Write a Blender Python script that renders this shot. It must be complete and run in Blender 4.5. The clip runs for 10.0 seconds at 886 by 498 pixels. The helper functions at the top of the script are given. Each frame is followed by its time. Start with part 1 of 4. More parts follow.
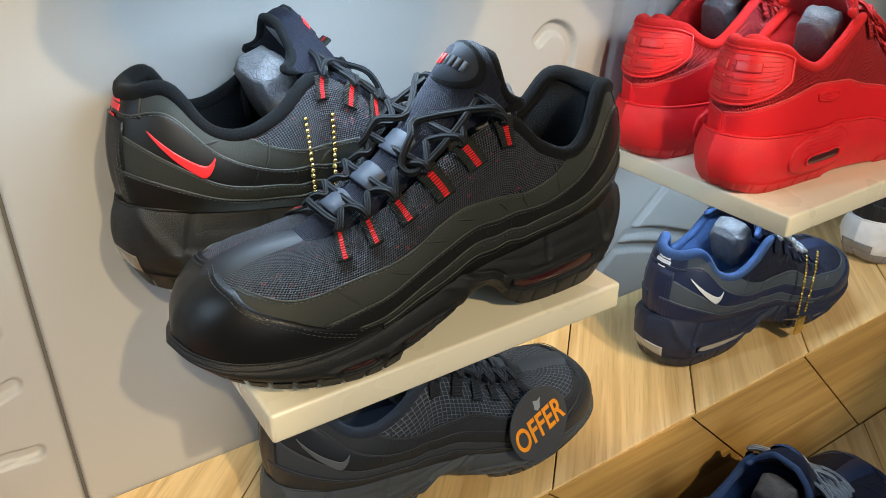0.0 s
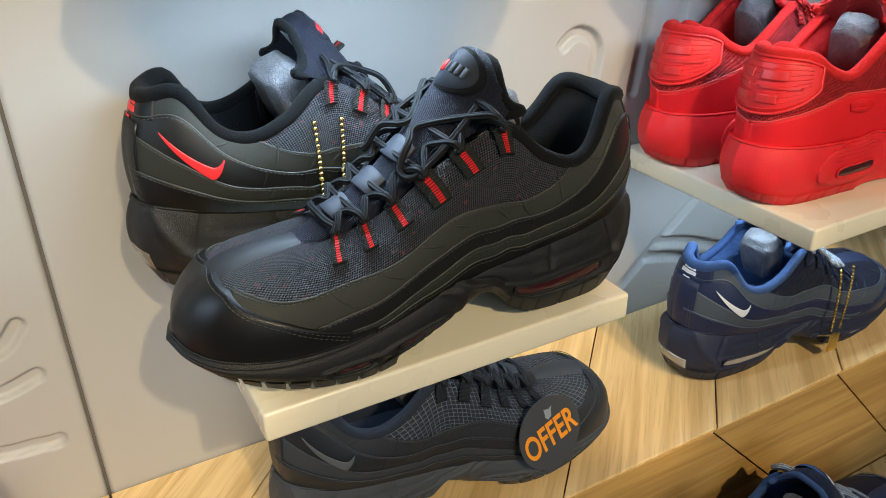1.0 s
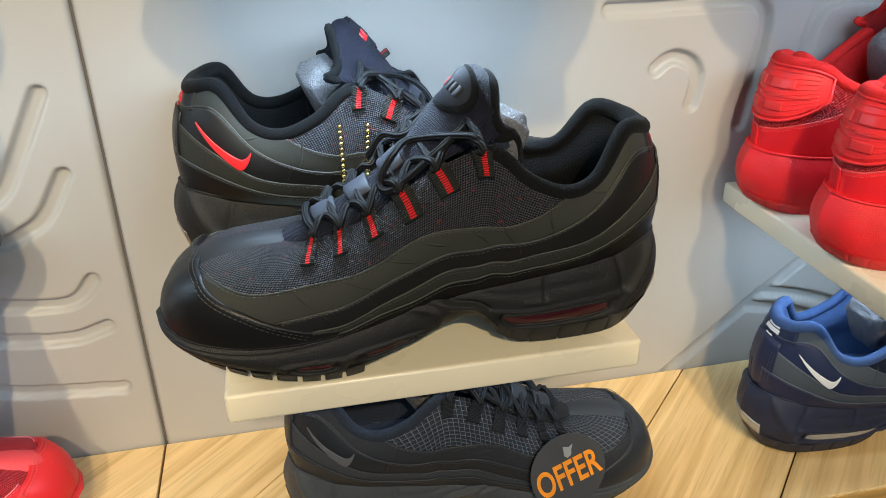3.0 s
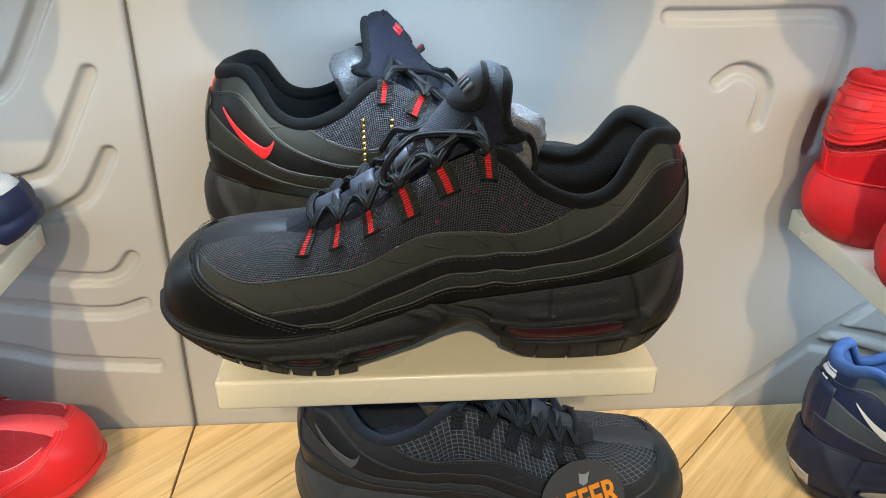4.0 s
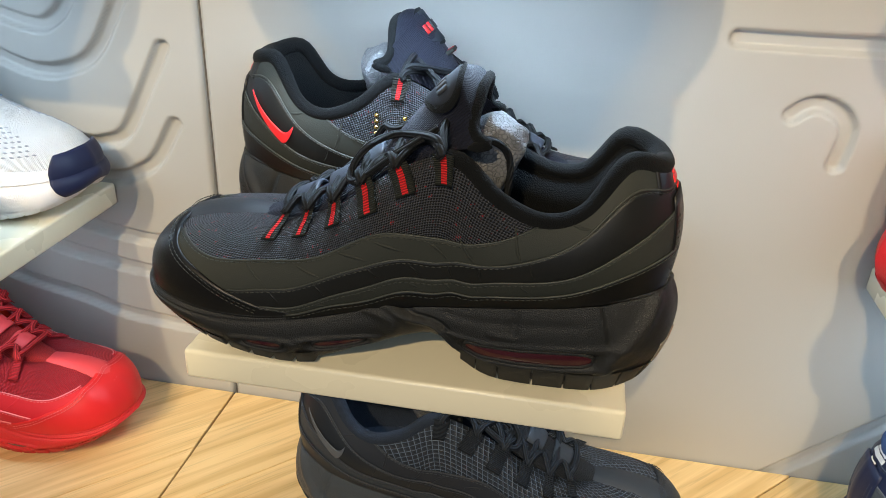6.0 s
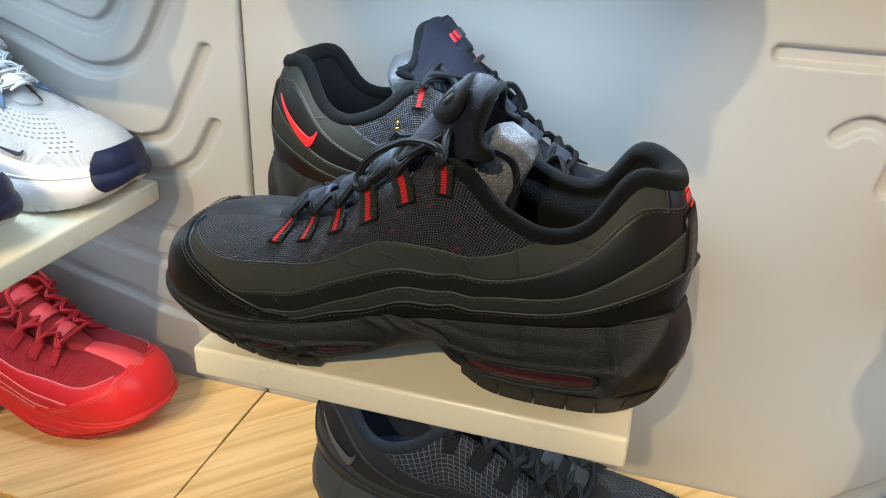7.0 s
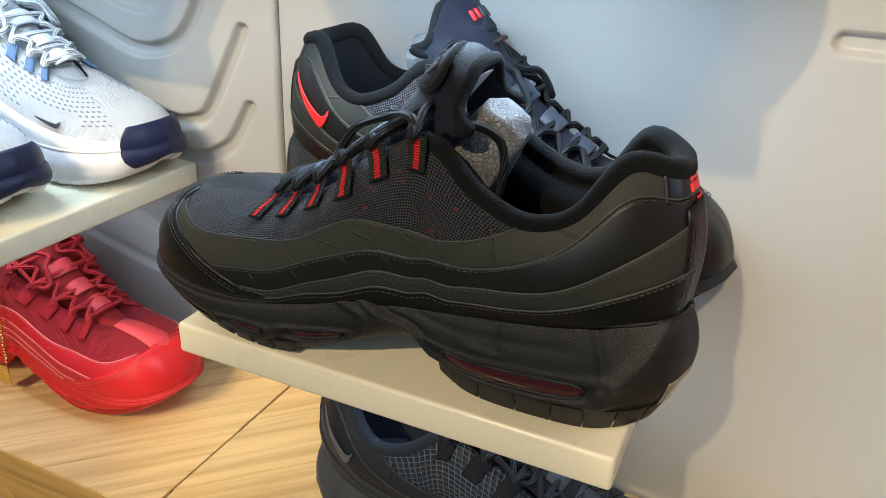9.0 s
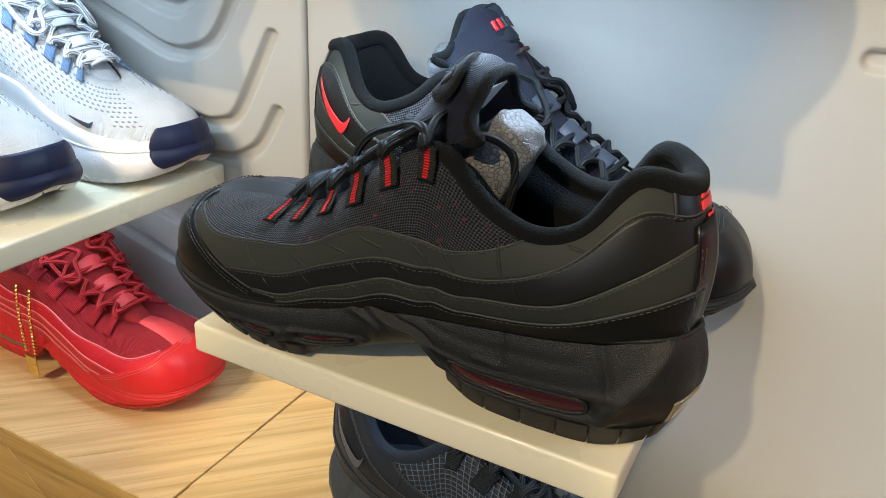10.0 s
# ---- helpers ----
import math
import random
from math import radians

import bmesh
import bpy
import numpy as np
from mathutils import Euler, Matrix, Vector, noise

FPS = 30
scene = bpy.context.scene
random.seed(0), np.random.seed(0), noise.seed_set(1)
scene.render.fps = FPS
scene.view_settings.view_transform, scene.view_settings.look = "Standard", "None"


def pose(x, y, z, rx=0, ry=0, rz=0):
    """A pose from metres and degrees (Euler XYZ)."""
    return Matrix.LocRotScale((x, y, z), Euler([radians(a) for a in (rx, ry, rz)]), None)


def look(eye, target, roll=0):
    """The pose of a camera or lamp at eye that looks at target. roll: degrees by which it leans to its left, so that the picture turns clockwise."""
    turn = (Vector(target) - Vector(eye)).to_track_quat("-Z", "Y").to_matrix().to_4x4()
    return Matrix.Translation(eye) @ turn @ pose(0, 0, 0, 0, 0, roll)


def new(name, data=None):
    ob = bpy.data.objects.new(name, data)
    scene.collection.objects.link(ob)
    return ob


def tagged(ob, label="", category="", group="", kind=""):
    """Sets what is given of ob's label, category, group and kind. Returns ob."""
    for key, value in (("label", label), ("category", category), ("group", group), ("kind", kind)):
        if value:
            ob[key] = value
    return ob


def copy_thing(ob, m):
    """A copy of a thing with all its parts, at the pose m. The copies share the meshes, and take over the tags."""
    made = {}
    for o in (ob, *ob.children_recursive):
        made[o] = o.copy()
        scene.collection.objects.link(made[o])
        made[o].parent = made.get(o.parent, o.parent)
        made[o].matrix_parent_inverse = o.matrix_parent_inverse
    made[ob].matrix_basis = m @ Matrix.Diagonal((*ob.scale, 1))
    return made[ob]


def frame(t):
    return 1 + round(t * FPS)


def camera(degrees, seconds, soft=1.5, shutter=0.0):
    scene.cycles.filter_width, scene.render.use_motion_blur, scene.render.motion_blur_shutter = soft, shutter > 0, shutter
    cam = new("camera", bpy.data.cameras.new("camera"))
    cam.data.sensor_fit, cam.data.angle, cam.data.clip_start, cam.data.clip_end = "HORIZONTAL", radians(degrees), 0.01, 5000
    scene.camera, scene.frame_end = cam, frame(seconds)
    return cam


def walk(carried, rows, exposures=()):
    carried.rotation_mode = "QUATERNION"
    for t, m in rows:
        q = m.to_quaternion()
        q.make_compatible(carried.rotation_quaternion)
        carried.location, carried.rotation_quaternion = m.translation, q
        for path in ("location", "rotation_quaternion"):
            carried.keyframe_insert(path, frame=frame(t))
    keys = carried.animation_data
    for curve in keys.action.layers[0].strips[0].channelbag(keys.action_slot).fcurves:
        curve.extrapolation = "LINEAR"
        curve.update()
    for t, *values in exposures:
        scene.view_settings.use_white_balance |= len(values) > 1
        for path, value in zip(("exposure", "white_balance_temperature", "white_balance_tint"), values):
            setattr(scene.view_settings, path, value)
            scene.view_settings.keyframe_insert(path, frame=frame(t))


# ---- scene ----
cam = camera(59.8, 10.0, soft=0.7)
PATH = [
    (0, (-0.09, -0.289, 1.244), (0.883, 1.191, 0.315), -0.1),
    (0.5, (-0.08, -0.296, 1.246), (0.842, 1.217, 0.318), -0.4),
    (1, (-0.065, -0.304, 1.246), (0.789, 1.25, 0.323), -0.7),
    (1.5, (-0.049, -0.314, 1.247), (0.716, 1.291, 0.331), -0.8),
    (2, (-0.025, -0.326, 1.25), (0.618, 1.335, 0.34), -0.8),
    (2.2, (-0.01, -0.33, 1.253), (0.566, 1.349, 0.332), -0.9),
    (3.5, (0.071, -0.338, 1.244), (0.335, 1.431, 0.349), 0.1),
    (4, (0.094, -0.331, 1.239), (0.222, 1.455, 0.349), 0.5),
    (4.5, (0.115, -0.325, 1.239), (0.127, 1.464, 0.346), 1.1),
    (5, (0.14, -0.323, 1.239), (0.047, 1.465, 0.347), 1.8),
    (6.5, (0.211, -0.311, 1.235), (-0.181, 1.443, 0.358), 2.5),
    (7, (0.223, -0.303, 1.235), (-0.258, 1.433, 0.366), 2.5),
    (7.5, (0.237, -0.292, 1.231), (-0.318, 1.425, 0.368), 2.3),
    (8, (0.253, -0.279, 1.225), (-0.364, 1.418, 0.365), 2.2),
    (8.5, (0.265, -0.266, 1.216), (-0.408, 1.416, 0.368), 2.3),
    (9, (0.267, -0.264, 1.212), (-0.461, 1.397, 0.368), 2.6),
    (9.5, (0.272, -0.263, 1.215), (-0.502, 1.381, 0.38), 2.9),
    (10, (0.277, -0.259, 1.214), (-0.536, 1.367, 0.381), 3.2),
]
walk(cam, [(t, look(eye, target, roll)) for t, eye, target, roll in PATH])

# ---- light ----
UP_Z = 1.218   # top of the upper row of shelves
world = bpy.data.worlds.new("shop_air")
world.use_nodes = True
world.node_tree.nodes["Background"].inputs[0].default_value = (0.75, 0.85, 1.0, 1)
world.node_tree.nodes["Background"].inputs[1].default_value = 0.02
scene.world = world


def area_lamp(name, place, target, size, watts, colour):
    data = bpy.data.lights.new(name, "AREA")
    data.shape, data.size, data.size_y = "RECTANGLE", size[0], size[1]
    data.energy, data.color = watts, colour
    ob = new(name, data)
    ob.matrix_world = look(place, target)
    return ob


def spot_lamp(name, place, target, watts, colour, cone, blend, radius):
    data = bpy.data.lights.new(name, "SPOT")
    data.energy, data.color = watts, colour
    data.spot_size, data.spot_blend, data.shadow_soft_size = radians(cone), blend, radius
    ob = new(name, data)
    ob.matrix_world = look(place, target)
    return ob


COOL, WARM = (0.57, 0.78, 1.0), (1.0, 0.79, 0.48)
area_lamp("shop_front_light", (0.1, -2.2, 2.25), (0.1, 0.0, 0.95), (1.8, 0.9), 11, COOL)
# second lamp: added low fill to brighten beneath the shelves, no known fitting
area_lamp("low_front_fill_light", (0.0, -2.7, 1.25), (0.0, 0.0, 1.0), (1.8, 0.7), 19, (0.80, 0.89, 1.0))
for lx, led in ((-0.282, 0.74), (0.117, 1.25), (0.524, 0.66)):
    spot_lamp("track_spot_light", (lx - 0.07, -1.5, 2.20), (lx, 0.12, 1.03), 112, WARM, 20, 0.35, 0.018)
    area_lamp("shelf_strip_light", (lx, 0.08, UP_Z - 0.022), (lx, 0.10, 0.9), (0.20, 0.03), led, COOL)
for lx, led in ((-0.282, 0.20), (0.117, 0.18), (0.524, 0.50)):
    area_lamp("lower_strip_light", (lx, 0.10, 0.978), (lx, 0.15, 0.7), (0.20, 0.03), led, COOL)
scene.view_settings.exposure = -0.22


# ---- materials ----
def mat(name, colour, rough=0.5, metal=0.0, vary=0.12, size=60.0, bump=0.15, fine=900.0, spec=0.5, coat=0.0, sheen=0.0, trans=0.0):
    """A surface with large stains and fine grain: size and fine are noise scales per metre."""
    m = bpy.data.materials.new(name)
    m.use_nodes = True
    nt = m.node_tree
    b = nt.nodes["Principled BSDF"]
    tc = nt.nodes.new("ShaderNodeTexCoord")
    n1 = nt.nodes.new("ShaderNodeTexNoise")
    n1.inputs["Scale"].default_value, n1.inputs["Detail"].default_value = size, 4
    n2 = nt.nodes.new("ShaderNodeTexNoise")
    n2.inputs["Scale"].default_value, n2.inputs["Detail"].default_value = fine, 3
    nt.links.new(tc.outputs["Object"], n1.inputs["Vector"])
    nt.links.new(tc.outputs["Object"], n2.inputs["Vector"])
    mix = nt.nodes.new("ShaderNodeMix")
    mix.data_type = "RGBA"
    mix.inputs[6].default_value = (*[c * (1 - vary) for c in colour], 1)
    mix.inputs[7].default_value = (*[min(1, c * (1 + vary)) for c in colour], 1)
    nt.links.new(n1.outputs["Fac"], mix.inputs[0])
    nt.links.new(mix.outputs[2], b.inputs["Base Color"])
    mr = nt.nodes.new("ShaderNodeMapRange")
    mr.inputs["To Min"].default_value, mr.inputs["To Max"].default_value = max(0, rough - 0.08), min(1, rough + 0.08)
    nt.links.new(n1.outputs["Fac"], mr.inputs["Value"])
    nt.links.new(mr.outputs["Result"], b.inputs["Roughness"])
    bp = nt.nodes.new("ShaderNodeBump")
    bp.inputs["Strength"].default_value, bp.inputs["Distance"].default_value = bump, 0.001
    nt.links.new(n2.outputs["Fac"], bp.inputs["Height"])
    nt.links.new(bp.outputs["Normal"], b.inputs["Normal"])
    b.inputs["Metallic"].default_value = metal
    b.inputs["Specular IOR Level"].default_value = spec
    b.inputs["Coat Weight"].default_value = coat
    b.inputs["Sheen Weight"].default_value = sheen
    b.inputs["Transmission Weight"].default_value = trans
    return m


def knit(name, colour, hole, pitch=0.0018, fleck=None, rough=0.75, depth=0.0006, square=False):
    """Open knit: rows of small holes laid out in the surface's own metres, with coloured yarn showing here and there."""
    m = mat(name, colour, rough, vary=0.2, spec=0.42)
    nt = m.node_tree
    b = nt.nodes["Principled BSDF"]
    uv = nt.nodes.new("ShaderNodeUVMap")
    sep = nt.nodes.new("ShaderNodeSeparateXYZ")
    nt.links.new(uv.outputs[0], sep.inputs[0])

    def math_node(op, a, c):
        n = nt.nodes.new("ShaderNodeMath")
        n.operation = op
        for k, v in enumerate((a, c)):
            if isinstance(v, (int, float)):
                n.inputs[k].default_value = v
            elif v is not None:
                nt.links.new(v, n.inputs[k])
        return n.outputs[0]
    w = 2 * math.pi / pitch
    s1 = math_node("SINE", math_node("MULTIPLY", math_node("ADD", sep.outputs[0], sep.outputs[1]), w * 0.72), None)
    s2 = math_node("SINE", math_node("MULTIPLY", math_node("SUBTRACT", sep.outputs[0], sep.outputs[1]), w * 0.72), None)
    prod = math_node("MULTIPLY", s1, s2)
    fac = math_node("GREATER_THAN", prod, 0.03)
    if square:
        g1 = math_node("ABSOLUTE", math_node("SINE", math_node("MULTIPLY", sep.outputs[0], w / 2), None), None)
        g2 = math_node("ABSOLUTE", math_node("SINE", math_node("MULTIPLY", sep.outputs[1], w / 2 * 1.2), None), None)
        prod = math_node("MINIMUM", g1, g2)
        fac = math_node("GREATER_THAN", prod, 0.20)
    mix = nt.nodes.new("ShaderNodeMix")
    mix.data_type = "RGBA"
    old = b.inputs["Base Color"].links[0].from_socket
    nt.links.new(old, mix.inputs[6])
    mix.inputs[7].default_value = (*hole, 1)
    if fleck:
        vz = nt.nodes.new("ShaderNodeTexNoise")
        vz.inputs["Scale"].default_value, vz.inputs["Detail"].default_value = 300, 2
        ramp = nt.nodes.new("ShaderNodeMapRange")
        ramp.inputs["From Min"].default_value, ramp.inputs["From Max"].default_value = 0.64, 0.74
        tc = nt.nodes.new("ShaderNodeTexCoord")
        nt.links.new(tc.outputs["Object"], vz.inputs["Vector"])
        nt.links.new(vz.outputs["Fac"], ramp.inputs["Value"])
        mf = nt.nodes.new("ShaderNodeMix")
        mf.data_type = "RGBA"
        mf.inputs[6].default_value, mf.inputs[7].default_value = (*hole, 1), (*fleck, 1)
        nt.links.new(ramp.outputs["Result"], mf.inputs[0])
        nt.links.new(mf.outputs[2], mix.inputs[7])
    nt.links.new(fac, mix.inputs[0])
    nt.links.new(mix.outputs[2], b.inputs["Base Color"])
    bp = nt.nodes.new("ShaderNodeBump")
    bp.inputs["Strength"].default_value, bp.inputs["Distance"].default_value = 0.9, depth
    bp.invert = True
    nt.links.new(prod, bp.inputs["Height"])
    nt.links.new(bp.outputs["Normal"], b.inputs["Normal"])
    return m


def ribbed(name, colour, pitch=0.0016, rough=0.7):
    """Woven tape with fine cross ribs; the shade between ribs is also painted into the colour."""
    m = mat(name, colour, rough, spec=0.25)
    nt = m.node_tree
    uv = nt.nodes.new("ShaderNodeUVMap")
    wv = nt.nodes.new("ShaderNodeTexWave")
    wv.bands_direction = "Y"
    wv.inputs["Scale"].default_value = 0.31 / pitch
    nt.links.new(uv.outputs[0], wv.inputs["Vector"])
    bp = nt.nodes.new("ShaderNodeBump")
    bp.inputs["Strength"].default_value, bp.inputs["Distance"].default_value = 0.9, 0.0006
    nt.links.new(wv.outputs["Fac"], bp.inputs["Height"])
    nt.links.new(bp.outputs["Normal"], nt.nodes["Principled BSDF"].inputs["Normal"])
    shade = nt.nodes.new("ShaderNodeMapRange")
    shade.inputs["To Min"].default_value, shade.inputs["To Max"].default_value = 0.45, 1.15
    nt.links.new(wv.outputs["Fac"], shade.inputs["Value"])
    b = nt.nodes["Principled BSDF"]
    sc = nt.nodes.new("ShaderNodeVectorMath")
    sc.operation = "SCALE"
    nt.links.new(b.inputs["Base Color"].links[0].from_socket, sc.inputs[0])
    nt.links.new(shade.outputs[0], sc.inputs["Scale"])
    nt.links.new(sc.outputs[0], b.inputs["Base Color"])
    return m


def oak(name, light, dark, angle, rough=0.4):
    """Lacquered oak, grain along the given angle in plan, each board a little different."""
    m = bpy.data.materials.new(name)
    m.use_nodes = True
    nt = m.node_tree
    b = nt.nodes["Principled BSDF"]
    tc = nt.nodes.new("ShaderNodeTexCoord")
    info = nt.nodes.new("ShaderNodeObjectInfo")
    add = nt.nodes.new("ShaderNodeVectorMath")
    add.operation = "MULTIPLY_ADD"
    add.inputs[1].default_value = (1, 1, 1)
    comb = nt.nodes.new("ShaderNodeCombineXYZ")
    mul = nt.nodes.new("ShaderNodeMath")
    mul.operation = "MULTIPLY"
    mul.inputs[1].default_value = 7.0
    nt.links.new(info.outputs["Random"], mul.inputs[0])
    for k in range(3):
        nt.links.new(mul.outputs[0], comb.inputs[k])
    nt.links.new(tc.outputs["Object"], add.inputs[0])
    nt.links.new(comb.outputs[0], add.inputs[2])
    mp = nt.nodes.new("ShaderNodeMapping")
    mp.vector_type = "TEXTURE"
    mp.inputs["Rotation"].default_value = (0, 0, radians(angle))
    mp.inputs["Scale"].default_value = (26.0, 1, 1)
    nt.links.new(add.outputs[0], mp.inputs["Vector"])
    n1 = nt.nodes.new("ShaderNodeTexNoise")
    n1.inputs["Scale"].default_value, n1.inputs["Detail"].default_value, n1.inputs["Distortion"].default_value = 95, 4, 0.6
    n2 = nt.nodes.new("ShaderNodeTexNoise")
    n2.inputs["Scale"].default_value, n2.inputs["Detail"].default_value = 480, 3
    n3 = nt.nodes.new("ShaderNodeTexNoise")
    n3.inputs["Scale"].default_value, n3.inputs["Detail"].default_value = 14, 2
    for n in (n1, n2, n3):
        nt.links.new(mp.outputs[0], n.inputs["Vector"])
    ramp = nt.nodes.new("ShaderNodeValToRGB")
    ramp.color_ramp.elements[0].position, ramp.color_ramp.elements[0].color = 0.36, (*dark, 1)
    ramp.color_ramp.elements[1].position, ramp.color_ramp.elements[1].color = 0.60, (*light, 1)
    nt.links.new(n1.outputs["Fac"], ramp.inputs[0])
    pores = nt.nodes.new("ShaderNodeMapRange")
    pores.inputs["From Min"].default_value, pores.inputs["From Max"].default_value = 0.34, 0.46
    pores.inputs["To Min"].default_value = 0.86
    nt.links.new(n2.outputs["Fac"], pores.inputs["Value"])
    tone = nt.nodes.new("ShaderNodeMapRange")
    tone.inputs["To Min"].default_value, tone.inputs["To Max"].default_value = 0.82, 1.16
    nt.links.new(n3.outputs["Fac"], tone.inputs["Value"])
    m1 = nt.nodes.new("ShaderNodeMath")
    m1.operation = "MULTIPLY"
    nt.links.new(pores.outputs[0], m1.inputs[0])
    nt.links.new(tone.outputs[0], m1.inputs[1])
    mx = nt.nodes.new("ShaderNodeVectorMath")
    mx.operation = "SCALE"
    nt.links.new(ramp.outputs[0], mx.inputs[0])
    nt.links.new(m1.outputs[0], mx.inputs["Scale"])
    nt.links.new(mx.outputs[0], b.inputs["Base Color"])
    b.inputs["Roughness"].default_value = rough
    bp = nt.nodes.new("ShaderNodeBump")
    bp.inputs["Strength"].default_value, bp.inputs["Distance"].default_value = 0.25, 0.0005
    nt.links.new(n2.outputs["Fac"], bp.inputs["Height"])
    nt.links.new(bp.outputs["Normal"], b.inputs["Normal"])
    return m


WALL = mat("moulded_wall_paint", (0.355, 0.343, 0.318), 0.45, vary=0.03, size=6, bump=0.05, fine=1500)
CREAM = mat("cream_lacquer", (0.76, 0.69, 0.52), 0.28, vary=0.03, size=12, bump=0.03)
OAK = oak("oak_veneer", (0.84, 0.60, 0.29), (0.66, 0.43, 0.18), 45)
# same oak on the fronts, their weaker light painted in as a darker tone
OAK_FACE_SHADED = oak("oak_veneer_shaded_front", (0.56, 0.33, 0.10), (0.42, 0.235, 0.065), 0, 0.5)
SEAM = mat("dark_joint", (0.10, 0.05, 0.02), 0.8)
GAP = mat("panel_gap_shadow_gasket", (0.10, 0.09, 0.08), 0.8)
ROOM = mat("far_wall_paint", (0.30, 0.29, 0.28), 0.8, size=3)
FLOOR = mat("grey_floor", (0.12, 0.115, 0.11), 0.5, size=4)
GOLD = mat("gold_chain_metal", (0.80, 0.58, 0.18), 0.25, metal=1.0)
FOAM = mat("grey_moulded_foam", (0.15, 0.15, 0.157), 0.48, vary=0.5, size=150, bump=0.5, fine=500)


def cracked(m, scale, depth):
    """Adds a crackle of cells to a material: raised beads, shade in the cracks painted as dark lines."""
    nt = m.node_tree
    b = nt.nodes["Principled BSDF"]
    tc = nt.nodes.new("ShaderNodeTexCoord")
    vo = nt.nodes.new("ShaderNodeTexVoronoi")
    vo.feature = "DISTANCE_TO_EDGE"
    vo.inputs["Scale"].default_value = scale
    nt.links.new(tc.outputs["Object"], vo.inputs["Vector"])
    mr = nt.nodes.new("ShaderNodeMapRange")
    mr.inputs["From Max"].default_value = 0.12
    nt.links.new(vo.outputs["Distance"], mr.inputs["Value"])
    bp = nt.nodes.new("ShaderNodeBump")
    bp.inputs["Strength"].default_value, bp.inputs["Distance"].default_value = 0.9, depth
    nt.links.new(mr.outputs[0], bp.inputs["Height"])
    old = b.inputs["Normal"].links[0].from_socket
    nt.links.new(old, bp.inputs["Normal"])
    nt.links.new(bp.outputs["Normal"], b.inputs["Normal"])
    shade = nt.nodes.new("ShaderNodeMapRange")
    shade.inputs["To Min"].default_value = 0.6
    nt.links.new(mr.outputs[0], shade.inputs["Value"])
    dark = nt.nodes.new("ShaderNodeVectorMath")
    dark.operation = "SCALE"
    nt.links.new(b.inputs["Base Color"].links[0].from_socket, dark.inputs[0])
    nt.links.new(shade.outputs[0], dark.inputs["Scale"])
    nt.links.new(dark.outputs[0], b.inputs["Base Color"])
    return m


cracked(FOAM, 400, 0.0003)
TAG = mat("dark_grey_card", (0.055, 0.058, 0.065), 0.45, size=40, bump=0.02)
ORANGE = mat("orange_print", (0.95, 0.33, 0.015), 0.5, vary=0.03)
PALE_PRINT = mat("pale_grey_print", (0.30, 0.33, 0.36), 0.5)


# ---- mesh helpers ----
def smooth(mesh, on=True):
    mesh.polygons.foreach_set("use_smooth", [on] * len(mesh.polygons))


def mesh_from(name, verts, faces, uvs=None, flat=False):
    me = bpy.data.meshes.new(name)
    me.from_pydata([tuple(v) for v in verts], [], faces)
    if uvs is not None:
        layer = me.uv_layers.new(name="UVMap")
        idx = np.empty(len(me.loops), dtype=np.int32)
        me.loops.foreach_get("vertex_index", idx)
        layer.data.foreach_set("uv", np.asarray(uvs, dtype=np.float32)[idx].ravel())
    smooth(me, not flat)
    me.update()
    return me


def part(name, me, material, parent=None, label=""):
    ob = new(name, me)
    me.materials.clear()
    me.materials.append(material)
    if parent is not None:
        ob.parent = parent
    if label:
        ob["label"] = label
    return ob


def box_mesh(name, lo, hi, bevel=0.0, seg=2):
    bm = bmesh.new()
    bmesh.ops.create_cube(bm, size=1)
    for v in bm.verts:
        v.co = Vector([(lo[k] + hi[k]) / 2 + v.co[k] * (hi[k] - lo[k]) for k in range(3)])
    if bevel:
        bmesh.ops.bevel(bm, geom=bm.edges[:], offset=bevel, segments=seg, affect="EDGES", profile=0.5)
    me = bpy.data.meshes.new(name)
    bm.to_mesh(me)
    bm.free()
    return me


def tube_data(pts, radius, n=8, closed=False, flat=1.0):
    """A round cord along points; radius may be a list; flat squeezes it upright."""
    P = np.asarray(pts, float)
    m = len(P)
    R = np.broadcast_to(np.asarray(radius, float), (m,))
    if closed:
        T = np.roll(P, -1, 0) - np.roll(P, 1, 0)
    else:
        T = np.gradient(P, axis=0)
    T /= np.maximum(np.linalg.norm(T, axis=1, keepdims=True), 1e-9)
    up = np.array([0.0, 0.0, 1.0])
    A = np.cross(T, up)
    ln = np.linalg.norm(A, axis=1, keepdims=True)
    A = np.where(ln > 1e-3, A / np.maximum(ln, 1e-9), np.array([0, 1.0, 0]))
    Bv = np.cross(A, T)
    ang = np.arange(n) * 2 * math.pi / n
    V = P[:, None] + R[:, None, None] * (np.cos(ang)[None, :, None] * A[:, None] + flat * np.sin(ang)[None, :, None] * Bv[:, None])
    ds = np.concatenate([[0], np.cumsum(np.linalg.norm(np.diff(P, axis=0), axis=1))])
    uv = [(ds[i], ang[j] * R[i]) for i in range(m) for j in range(n)]
    F = []
    for i in range(m if closed else m - 1):
        for j in range(n):
            a, b = i * n + j, i * n + (j + 1) % n
            c, d = ((i + 1) % m) * n + (j + 1) % n, ((i + 1) % m) * n + j
            F.append((a, b, c, d))
    if not closed:
        F.append(tuple(range(n))[::-1])
        F.append(tuple((m - 1) * n + j for j in range(n)))
    return V.reshape(-1, 3), F, uv


def join_data(chunks):
    V, F, U, k = [], [], [], 0
    for v, f, u in chunks:
        V += [tuple(x) for x in v]
        F += [tuple(i + k for i in q) for q in f]
        U += list(u)
        k += len(v)
    return V, F, U


